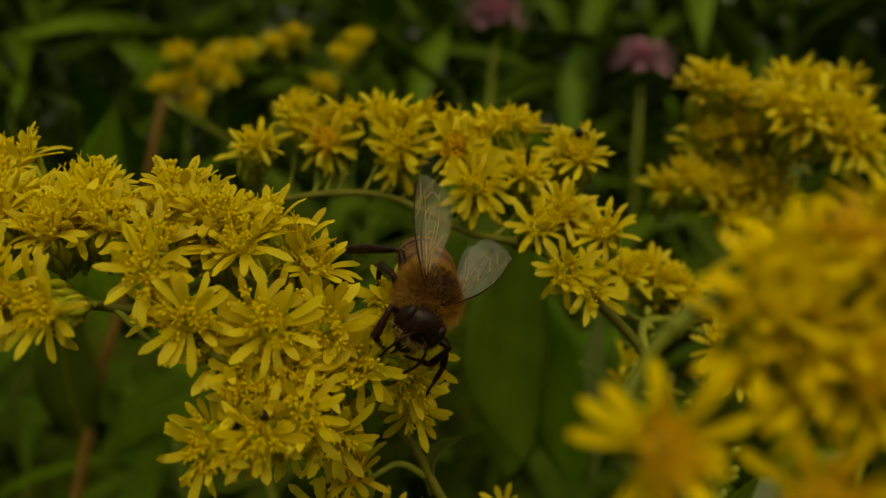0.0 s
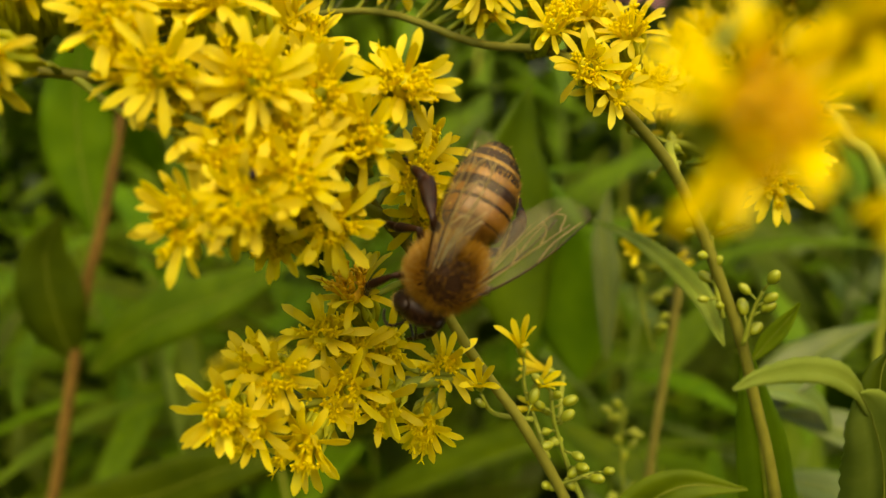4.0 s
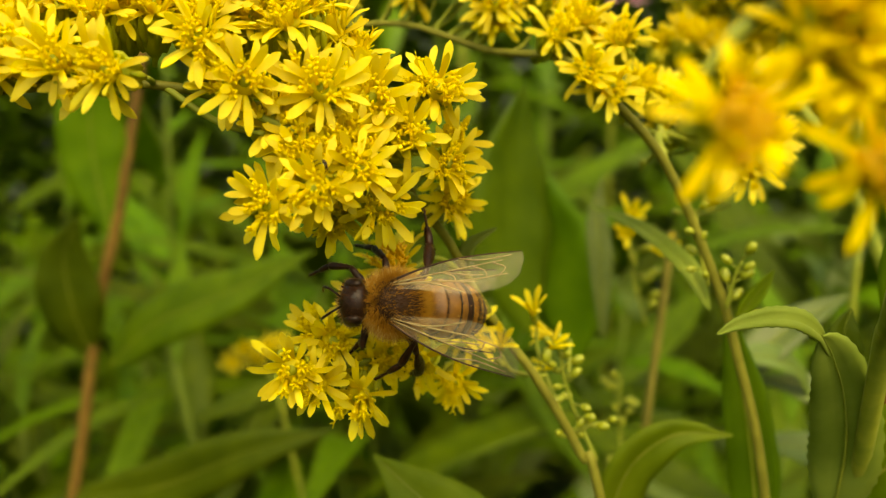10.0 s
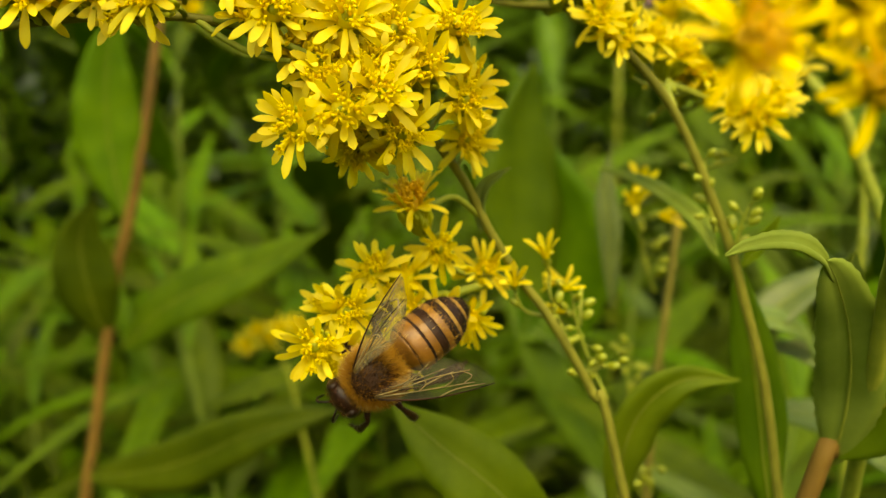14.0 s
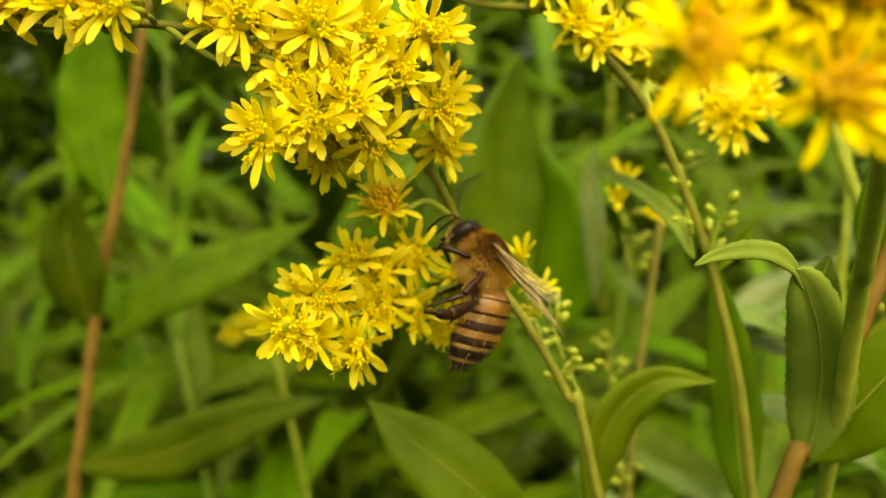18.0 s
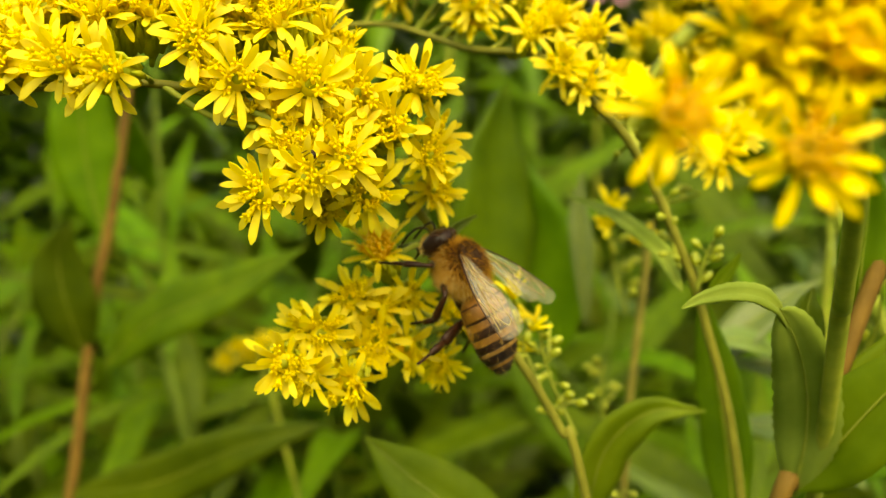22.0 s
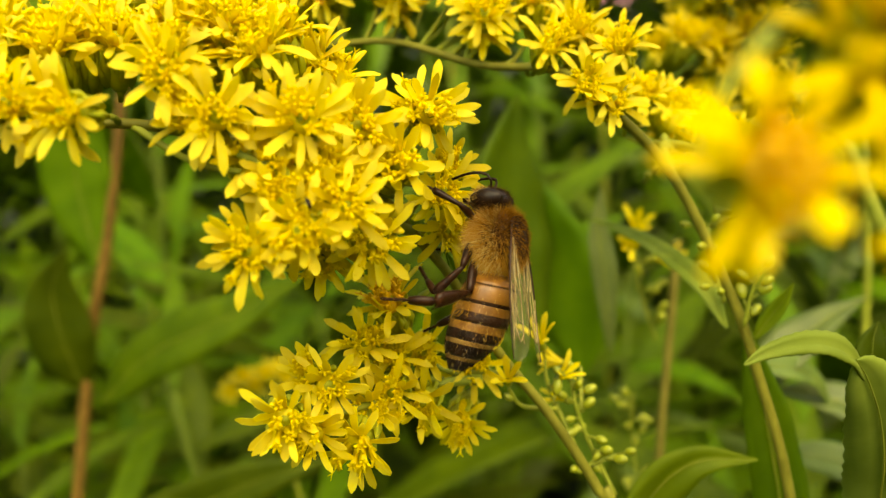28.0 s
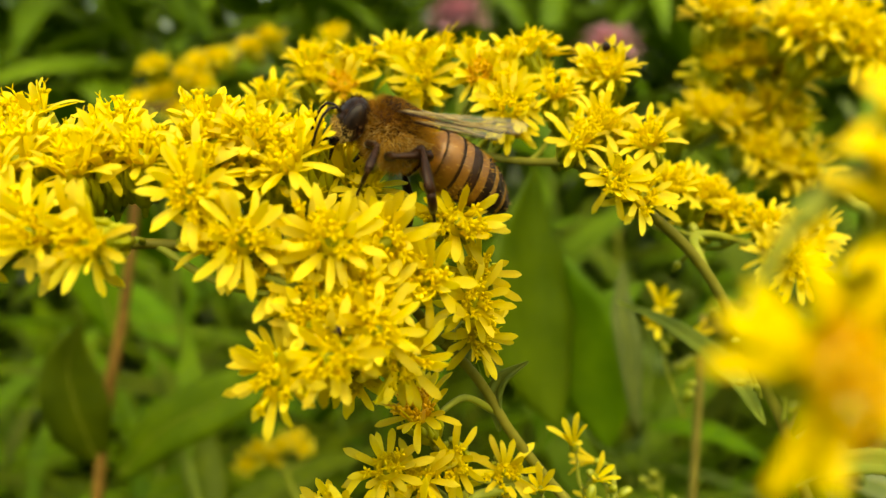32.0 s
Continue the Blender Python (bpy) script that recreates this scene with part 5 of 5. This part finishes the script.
# seconds and, for thigh, shin and foot, the bearing and the rise of the way each points in the bee's space, in degrees
LEG_ROWS = [
    [(0.0, 43, 27, 109, -58, -136, -37), (0.5, 37, 20, 70, -78, -133, -57), (1.0, 30, 36, -73, -64, -122, -52), (1.5, 29, 17, -3, -78, -141, -74), (2.0, 20, 19, 29, -75, -136, -83), (2.5, -2, 35, 17, -74, -81, -76), (3.0, -1, 46, 59, -45, 73, -62), (3.5, 2, 42, 69, -41, 130, -60), (5.5, 27, 25, 72, -39, 108, -51), (6.0, 28, 18, 68, -50, 116, -63), (6.5, 19, 32, 75, -60, 91, -65), (7.0, 17, 43, 54, -42, 62, -61), (7.5, 15, 36, 89, -42, 141, -52), (8.0, 20, 30, 69, -47, 118, -65), (8.5, 10, 52, 49, -45, 80, -72), (9.0, 44, 37, 100, -58, 149, -63), (9.5, 41, 13, 85, -58, 128, -66), (10.0, 40, 0, 78, -58, 117, -66), (10.5, 40, -6, 74, -58, 111, -66), (11.0, 40, -10, 72, -58, 107, -66), (11.5, 39, -12, 71, -57, 106, -66), (12.0, 39, -14, 70, -57, 104, -65), (12.5, 39, -14, 70, -57, 104, -65), (13.0, 31, -16, 64, -57, 95, -67), (13.5, 14, -15, 54, -56, 77, -68), (14.0, -16, -11, 39, -52, 46, -65), (14.5, 9, -15, 52, -55, 72, -68), (16.5, 22, -16, 59, -57, 86, -68), (17.0, 29, -16, 63, -57, 94, -67), (17.5, 33, -16, 65, -57, 97, -66), (18.0, 35, -16, 67, -57, 99, -66), (18.5, 37, -16, 67, -57, 100, -66), (19.0, 38, -16, 68, -57, 101, -66), (19.5, 38, -16, 68, -57, 102, -65), (20.0, 39, -16, 68, -57, 102, -65), (20.5, 39, -16, 69, -57, 102, -65), (21.0, 39, -16, 69, -57, 102, -65), (21.5, 39, -16, 69, -57, 102, -65), (22.0, 39, -16, 69, -57, 102, -65), (22.5, 39, -16, 69, -57, 102, -65), (23.0, 39, -16, 69, -57, 102, -65), (23.5, 39, -16, 69, -57, 102, -65), (24.0, 39, -16, 69, -57, 103, -65), (24.5, 39, -16, 69, -57, 103, -65), (25.0, 39, -16, 69, -57, 103, -65), (25.5, 39, -16, 69, -57, 103, -65), (27.5, 39, -16, 69, -57, 103, -65), (28.0, 39, -16, 69, -57, 103, -65), (28.5, 39, -16, 69, -57, 103, -65), (29.0, 39, -16, 69, -57, 103, -65), (29.5, 39, -16, 69, -57, 103, -65), (30.0, 39, -16, 69, -57, 103, -65), (30.5, 39, -16, 69, -57, 103, -65), (31.0, 39, -16, 69, -57, 103, -65), (31.5, 39, -16, 69, -57, 103, -65), (32.0, 39, -16, 69, -57, 103, -65)],
    [(0.0, 2, 36, -80, -35, -168, -60), (0.5, -30, 30, -100, -50, -178, -62), (1.0, -55, 40, -84, -52, -101, -64), (1.5, -40, 21, -55, -78, 28, -75), (2.0, -48, 29, -40, -70, -36, -74), (2.5, -22, 46, -7, -71, -121, -81), (3.0, -50, 38, -9, -60, -28, -71), (3.5, -40, 32, 48, -60, 36, -67), (5.5, -35, 13, 8, -86, -176, -74), (6.0, 1, 10, 80, -64, 115, -71), (6.5, 5, 18, 61, -35, 68, -41), (7.0, -2, 9, 40, -22, 43, -33), (7.5, 13, 24, 72, -34, 78, -38), (8.0, 8, 37, 71, -38, 87, -48), (8.5, -23, 11, 40, -52, 46, -45), (9.0, 4, 19, 68, -60, 72, -58), (9.5, 6, 5, 31, -66, 60, -67), (10.0, 8, -3, 11, -64, 51, -71), (10.5, 8, -7, 1, -63, 44, -73), (11.0, 9, -9, -4, -61, 39, -74), (11.5, 9, -10, -7, -61, 36, -74), (12.0, 9, -11, -9, -60, 34, -75), (12.5, 9, -11, -10, -60, 33, -75), (13.0, 9, -12, -10, -59, 32, -75), (13.5, 11, -15, -1, -63, 56, -74), (14.0, 15, -22, 25, -67, 88, -67), (14.5, 22, -34, 72, -61, 109, -47), (16.5, 16, -24, 33, -67, 92, -64), (17.0, 13, -19, 10, -65, 74, -71), (17.5, 11, -16, 0, -63, 59, -74), (18.0, 11, -14, -5, -62, 48, -75), (18.5, 10, -14, -7, -61, 42, -75), (19.0, 10, -13, -9, -60, 38, -75), (19.5, 10, -13, -10, -60, 35, -75), (20.0, 10, -13, -10, -59, 34, -75), (20.5, 10, -13, -11, -59, 33, -75), (21.0, 10, -12, -11, -59, 32, -75), (21.5, 10, -12, -11, -59, 32, -75), (22.0, 10, -12, -11, -59, 32, -75), (22.5, 9, -12, -11, -59, 31, -75), (23.0, 9, -12, -11, -59, 31, -75), (23.5, 9, -12, -11, -59, 31, -75), (24.0, 9, -12, -11, -59, 31, -75), (24.5, 9, -12, -11, -59, 31, -75), (25.0, 9, -12, -11, -59, 31, -75), (25.5, 9, -12, -11, -59, 31, -75), (27.5, 9, -12, -11, -59, 31, -75), (28.0, 9, -12, -11, -59, 31, -75), (28.5, 9, -12, -11, -59, 31, -75), (29.0, 9, -12, -11, -59, 31, -75), (29.5, 9, -12, -11, -59, 31, -75), (30.0, 9, -12, -11, -59, 31, -75), (30.5, 9, -12, -11, -59, 31, -75), (31.0, 9, -12, -11, -59, 31, -75), (31.5, 9, -12, -11, -59, 31, -75), (32.0, 9, -12, -11, -59, 31, -75)],
    [(0.0, -42, 28, -36, -50, -58, -57), (0.5, -49, 30, -45, -46, -50, -66), (1.0, -42, 27, -40, -42, -56, -63), (1.5, -41, 25, -48, -46, -36, -62), (2.0, -46, 27, -57, -40, -48, -60), (2.5, -15, 47, -72, -27, -44, -37), (3.0, -55, 64, -82, -62, -60, -59), (3.5, -38, 44, -59, -63, -12, -75), (5.5, 13, 68, -68, -14, -44, -54), (6.0, 25, 55, -63, -12, -57, -43), (6.5, 28, 58, -65, -5, -59, -42), (7.0, 39, 63, -66, 4, -53, -33), (7.5, 21, 48, -68, -16, -44, -55), (8.0, -6, 67, -62, -25, -26, -46), (8.5, -28, 57, -73, -23, -48, -46), (9.0, -9, 63, -64, -36, -42, -48), (9.5, -43, 57, -42, -48, -16, -34), (10.0, -25, 59, -26, -44, 0, -26), (10.5, -34, 49, -24, -32, -10, -25), (11.0, -32, 16, -40, -39, -25, -49), (11.5, -32, 0, -50, -41, -40, -60), (12.0, -31, -9, -55, -42, -52, -65), (12.5, -31, -14, -59, -43, -61, -67), (13.0, -31, -17, -60, -43, -67, -68), (13.5, -27, -20, -67, -50, -62, -73), (14.0, -20, -23, -84, -63, -28, -80), (14.5, -6, -28, -154, -71, 51, -72), (16.5, -18, -25, -92, -66, -14, -81), (17.0, -24, -24, -75, -57, -56, -78), (17.5, -27, -23, -70, -52, -68, -74), (18.0, -28, -22, -67, -48, -72, -72), (18.5, -29, -22, -66, -47, -75, -71), (19.0, -30, -22, -65, -46, -76, -70), (19.5, -30, -22, -64, -45, -76, -70), (20.0, -31, -22, -64, -44, -77, -70), (20.5, -31, -22, -64, -44, -77, -69), (21.0, -31, -22, -64, -44, -77, -69), (21.5, -31, -22, -64, -44, -77, -69), (22.0, -31, -22, -64, -44, -77, -69), (22.5, -31, -22, -64, -44, -77, -69), (23.0, -31, -22, -63, -44, -77, -69), (23.5, -31, -22, -63, -44, -77, -69), (24.0, -31, -22, -63, -44, -77, -69), (24.5, -31, -22, -63, -44, -77, -69), (25.0, -31, -22, -63, -44, -77, -69), (25.5, -31, -22, -63, -44, -77, -69), (27.5, -31, -22, -63, -44, -77, -69), (28.0, -31, -22, -63, -44, -77, -69), (28.5, -31, -22, -63, -44, -77, -69), (29.0, -31, -22, -63, -44, -77, -69), (29.5, -31, -22, -63, -44, -77, -69), (30.0, -31, -22, -63, -44, -77, -69), (30.5, -31, -22, -63, -44, -77, -69), (31.0, -31, -22, -63, -44, -77, -69), (31.5, -31, -22, -63, -44, -77, -69), (32.0, -31, -22, -63, -44, -77, -69)],
    [(0.0, 171, 8, -106, -88, -53, -44), (0.5, 174, 11, -135, -84, -60, -41), (1.0, 174, 12, -148, -83, -65, -43), (1.5, 174, 5, -72, -85, -57, -47), (2.0, 171, 1, -8, -84, -47, -53), (2.5, 154, 3, 119, -67, -13, -84), (3.0, 119, -10, 70, -55, 43, -59), (3.5, 132, -10, 97, -48, 80, -58), (5.5, 133, -23, 88, -45, 74, -59), (6.0, 155, -25, 105, -32, 122, -55), (6.5, 147, -32, 106, -46, 127, -50), (7.0, 142, -39, 76, -63, 52, -71), (7.5, 137, -26, 96, -56, 77, -64), (8.0, 139, -23, 101, -59, 76, -68), (8.5, 123, -25, 77, -56, 54, -58), (9.0, 137, -25, 73, -67, 56, -67), (9.5, 154, -23, 59, -77, 102, -72), (10.0, 175, -16, -37, -71, 157, -64), (10.5, 158, -4, 46, -74, 60, -80), (11.0, 151, 24, 71, -56, -9, -57), (11.5, 169, 46, 106, -42, 40, -65), (12.0, 153, 18, 108, -50, 57, -66), (12.5, 148, 3, 109, -54, 66, -66), (13.0, 145, -5, 110, -56, 71, -65), (13.5, 143, -9, 110, -56, 74, -65), (14.0, 146, -8, 104, -56, 54, -69), (14.5, 153, -3, 92, -51, 3, -67), (16.5, 165, 10, 76, -40, -34, -35), (17.0, -165, 4, 77, -54, -44, -8), (17.5, -169, 9, 100, -49, -33, -31), (18.0, -145, 28, 114, -38, -17, -17), (18.5, -131, 29, 138, -35, -5, -32), (19.0, -97, 38, 165, -22, 1, -49), (19.5, -105, 38, 164, -38, 18, -32), (20.0, -172, 29, 143, -54, 9, -44), (20.5, -158, 22, 141, -63, -15, -44), (21.0, -149, 33, 130, -41, 0, -37), (21.5, -175, 12, 110, -61, -4, -55), (22.0, -178, 25, 114, -47, 81, -58), (22.5, 171, 11, 117, -53, 83, -64), (23.0, 178, 10, 129, -55, 89, -73), (23.5, -156, 21, 147, -49, 149, -84), (24.0, -153, 31, 128, -44, -30, -41), (24.5, -162, 21, 112, -35, -22, -47), (25.0, -159, 4, 100, -29, -20, -37), (25.5, 174, -6, 105, -43, 8, -64), (27.5, 160, -11, 108, -50, 39, -69), (28.0, 162, -7, 110, -57, 41, -64), (28.5, 177, 5, 116, -70, 32, -47), (29.0, -145, 25, -118, -83, 13, 0), (29.5, -171, 18, 157, -77, -1, -31), (30.0, -177, 25, 159, -73, -35, -18), (30.5, -170, 23, -155, -77, -52, -12), (31.0, -174, 25, -172, -73, -54, -16), (31.5, 174, 32, 163, -55, -45, -28), (32.0, -174, 15, 172, -36, -18, -51)],
    [(0.0, 171, -12, -169, -59, 149, -75), (0.5, 171, -12, -169, -59, 149, -75), (1.0, 171, -12, -169, -59, 149, -75), (1.5, 171, -12, -169, -59, 149, -75), (2.0, 171, -12, -169, -59, 149, -75), (2.5, 171, -12, -169, -59, 149, -75), (3.0, 171, -12, -169, -59, 149, -75), (3.5, 171, -12, -169, -59, 149, -75), (5.5, 171, -12, -169, -59, 149, -75), (6.0, 171, -12, -169, -59, 149, -75), (6.5, 171, -12, -169, -59, 149, -75), (7.0, 171, -12, -169, -59, 149, -75), (7.5, 171, -12, -169, -59, 149, -75), (8.0, 171, -12, -169, -59, 149, -75), (8.5, 167, -16, -169, -59, 147, -75), (9.0, 161, -26, -171, -59, 142, -74), (9.5, 148, -42, -175, -58, 133, -71), (10.0, -128, 10, 168, -50, 130, -55), (10.5, -141, 23, 149, -56, 121, -58), (11.0, -141, 36, 161, -68, 105, -77), (11.5, -122, 37, 165, -52, 156, -70), (12.0, -157, 17, 176, -56, 153, -72), (12.5, -171, 4, -178, -58, 152, -74), (13.0, -179, -3, -174, -58, 151, -74), (13.5, 177, -6, -172, -59, 150, -75), (14.0, -180, -5, -173, -53, 132, -81), (14.5, -170, 0, -177, -41, 29, -81), (16.5, -150, 10, 179, -15, -1, -63), (17.0, -156, 18, -163, 30, 160, -60), (17.5, -158, 14, -160, 13, 147, -51), (18.0, -136, 36, -148, -41, 161, -66), (18.5, -128, 23, -147, -57, 165, -66), (19.0, -110, 32, -137, -56, 157, -61), (19.5, -106, 37, -126, -54, -179, -68), (20.0, -120, 35, -118, -55, 134, -82), (20.5, -116, 28, -113, -53, -155, -68), (21.0, -128, 31, -127, -63, 177, -65), (21.5, -131, 16, -93, -73, 114, -84), (22.0, -149, 17, -89, -63, 56, -68), (22.5, -146, 29, -69, -42, 40, -34), (23.0, -140, 33, 126, -58, 80, -57), (23.5, -152, 23, 137, -34, 116, -36), (24.0, -129, 15, 151, -20, 45, -53), (24.5, -147, 11, 140, -32, 71, -54), (25.0, -120, 4, -159, -58, 39, -79), (25.5, -107, -7, -117, -64, -71, -83), (27.5, -130, -3, -93, -54, 60, -39), (28.0, -124, -6, -102, -47, 57, -36), (28.5, -120, 3, -119, -23, 20, -56), (29.0, -132, 48, -148, -8, -10, -55), (29.5, -172, 36, -126, -15, -2, -63), (30.0, 159, 42, -90, 13, -4, -45), (30.5, 171, 38, -88, 21, -35, -44), (31.0, 171, 33, -81, 23, -32, -49), (31.5, 167, 31, -73, 26, -6, -50), (32.0, 178, 15, -72, 24, 4, -48)],
    [(0.0, -149, -22, -117, -44, -103, -69), (0.5, -149, -22, -117, -44, -103, -69), (1.0, -149, -22, -117, -44, -103, -69), (1.5, -149, -22, -117, -44, -103, -69), (2.0, -149, -22, -117, -44, -103, -69), (2.5, -149, -22, -117, -44, -103, -69), (3.0, -149, -22, -117, -44, -103, -69), (3.5, -149, -22, -117, -44, -103, -69), (5.5, -149, -22, -117, -44, -103, -69), (6.0, -149, -22, -117, -44, -103, -69), (6.5, -149, -22, -117, -44, -103, -69), (7.0, -149, -22, -117, -44, -103, -69), (7.5, -149, -22, -117, -44, -103, -69), (8.0, -149, -22, -117, -44, -103, -69), (8.5, -155, -22, -122, -48, -109, -74), (9.0, -168, -22, -134, -57, -142, -82), (9.5, 171, -19, -173, -65, 117, -74), (10.0, -154, -21, -130, -59, -117, -84), (10.5, -123, -16, -111, -52, -82, -73), (11.0, -81, -27, -87, -71, 5, -75), (11.5, -95, -23, -81, -71, 54, -89), (12.0, -120, -25, -104, -59, -100, -81), (12.5, -133, -24, -111, -53, -102, -76), (13.0, -139, -24, -113, -49, -102, -73), (13.5, -143, -23, -115, -47, -102, -71), (14.0, -146, -16, -112, -47, -106, -71), (14.5, -148, -3, -104, -50, -115, -70), (16.5, -150, 21, -89, -54, -134, -69), (17.0, -134, 4, -124, -51, -131, -59), (17.5, -140, 26, -162, -50, -180, -48), (18.0, -138, -1, -171, -24, 173, -8), (18.5, -117, -13, -165, -16, -180, 5), (19.0, -103, -11, -165, 2, -168, 7), (19.5, -92, -23, -155, 7, -160, 18), (20.0, -92, -33, -154, -4, -160, 15), (20.5, -86, -31, -144, -10, -154, 15), (21.0, -91, -33, -157, -5, -161, 13), (21.5, -102, -39, -149, -16, -163, 12), (22.0, -63, -20, -168, -23, -177, -10), (22.5, -76, -29, 171, -10, 163, -5), (23.0, -87, -30, 166, 13, 166, 13), (23.5, -98, -24, -138, -11, -150, 26), (24.0, -100, -16, -152, -34, -168, 0), (24.5, -106, -13, -172, -34, -174, 1), (25.0, -99, -5, -161, -7, -161, -6), (25.5, -115, 0, -157, -20, -159, -41), (27.5, -117, 16, -168, -19, -171, -60), (28.0, -119, 2, -166, -19, 170, -70), (28.5, -127, 4, -153, -28, -155, -82), (29.0, -126, 17, -153, -28, -27, -86), (29.5, -151, 17, -160, -35, 8, -86), (30.0, 165, 38, -176, -20, -28, -49), (30.5, -110, 39, -115, -30, 17, -32), (31.0, -104, 52, -127, -18, 14, -44), (31.5, 175, 52, -165, -17, -33, -34), (32.0, 176, 40, -159, -33, -44, -36)],
]

# seconds and millimetres by which the near goldenrod sways, set to fit the camera's view
SWAY_ROWS = [(0, 0.0, 0.6, 3.8), (0.5, -0.4, 0.5, 2.7), (1, -0.6, 0.4, 2.6), (1.5, -0.1, 0.3, 3.0), (2, -1.0, 0.2, 3.1), (2.5, -1.8, 0.1, 2.1), (3, -1.2, 0.0, 1.3), (3.5, -0.6, 0.0, 1.2), (5.5, -1.3, -1.0, 0.2), (6, -1.4, -1.0, -0.0), (6.5, -1.0, -1.0, 0.2), (7, -0.5, -1.0, 0.4), (7.5, -0.6, -1.0, 0.2), (8, -1.0, -1.0, 0.3), (9, -1.1, -1.0, 0.5), (9.5, -0.9, -1.0, 1.0), (10, -0.7, -1.0, 0.8), (10.5, -1.1, -1.0, 0.6), (11, -0.8, -1.0, 0.9), (11.5, -0.9, -1.0, 0.8), (12, -0.3, -0.5, 0.4), (12.5, 0.1, 0.0, 0.4), (13, -0.2, 0.0, 0.4), (13.5, -1.1, 0.0, 0.1), (14, 0.2, 0.0, -1.0), (16.5, -0.3, -1.0, -0.5), (17, 0.0, -1.0, -0.2), (17.5, 0.1, -1.0, -0.5), (18, -0.3, -1.0, -0.2), (18.5, -0.6, -1.0, -0.1), (19, -0.6, -1.0, -0.3), (20, -1.0, -1.0, 0.9), (20.5, -0.7, -1.0, 0.4), (21, -1.1, -1.0, 0.0), (21.5, -1.1, -1.0, 0.1), (22, -0.5, -1.0, 0.4), (22.5, -1.0, -1.0, 0.1), (23, -1.1, -1.0, 0.3), (23.5, -1.5, -1.3, 0.4), (24, -1.0, -1.6, 0.4), (24.5, -1.2, -2.0, 0.7), (25, -1.2, -2.3, 0.5), (25.5, -0.5, -2.5, 1.3), (27.5, -2.2, -3.1, 0.5), (28, -2.0, -3.3, 1.0), (28.5, -2.1, -3.3, 0.6), (29, -2.1, -3.4, 1.0), (29.5, -2.6, -3.4, 1.1), (30, -2.1, -3.4, 1.3), (30.5, -2.3, -3.4, 1.7), (31, -2.0, -3.4, 1.4), (31.5, -2.7, -3.5, 1.8), (32, -2.7, -3.5, 1.6)]


def motions():
    walk(bee, [(t, Matrix.Translation(at(x, y, z)) @ pose(0, 0, 0, rx, ry, rz)) for t, x, y, z, rx, ry, rz in BEE_ROWS])
    walk(abdomen, [(t, Matrix.Translation(HINGE * BM) @ pose(0, 0, 0, a, 0, 0)) for t, a in BEND_ROWS])
    for ob, s, root, more in WINGS:
        rows = [(t, *((bl, ll) if s < 0 else (br, lr))) for t, bl, ll, br, lr in WING_ROWS]
        walk(ob, [(t, pose(root[0] * BM, root[1] * BM, root[2] * BM) @ pose(0, 0, 0, 0, 0, -s * (back + more * 0.4)) @ pose(0, 0, 0, 0, -s * lift * 0.6, 0) @ pose(0, 0, 0, -lift, 0, 0)) for t, back, lift in rows])
    for (thigh, shin, foot, rest, n1, n2), rows in zip(LEGS, LEG_ROWS):
        hip = thigh.matrix_basis.translation.copy()
        keys = ([], [], [])
        for t, *angles in rows:
            way = [Vector((math.cos(radians(e)) * math.cos(radians(a)), math.cos(radians(e)) * math.sin(radians(a)), math.sin(radians(e)))) for a, e in zip(angles[::2], angles[1::2])]
            turn = [(r.rotation_difference(d) @ r.to_track_quat("Y", "Z")).to_matrix().to_4x4() for r, d in zip(rest, way)]
            knee = hip + way[0] * n1 * BM
            ankle = knee + way[1] * n2 * BM
            at_hip = Matrix.Translation(hip) @ turn[0]
            for k, m in enumerate((at_hip, at_hip.inverted() @ Matrix.Translation(knee) @ turn[1], at_hip.inverted() @ Matrix.Translation(ankle) @ turn[2])):
                keys[k].append((t, m))
        for ob, key in zip((thigh, shin, foot), keys):
            walk(ob, key)
    walk(plant_d, [(t, Matrix.Translation(OD + Vector((x, y, z)) * MM)) for t, x, y, z in SWAY_ROWS])
    walk(spray, [(t, Matrix.Translation(SPRAY_FOOT) @ pose(0, 0, 0, 0, a, 0)) for t, a in [(0.0, -3.6), (3.5, -4.1), (5.5, -4.6), (6.0, -2.7), (7.0, -0.7), (8.0, -0.3), (9.0, -0.0), (10.0, -5.5), (11.0, -11.5), (12.0, -23.4), (13.0, -34.1), (13.5, -29.4), (14.5, -18.3), (16.5, -15.4), (17.0, -14.9), (19.0, -13.0), (20.0, -11.7), (21.0, -11.0), (22.0, -10.2), (23.0, -12.6), (24.0, 0.7), (25.0, -3.2), (28.0, -4.4), (29.0, -5.4), (30.0, -4.2), (32.0, -10.6)]])


motions()
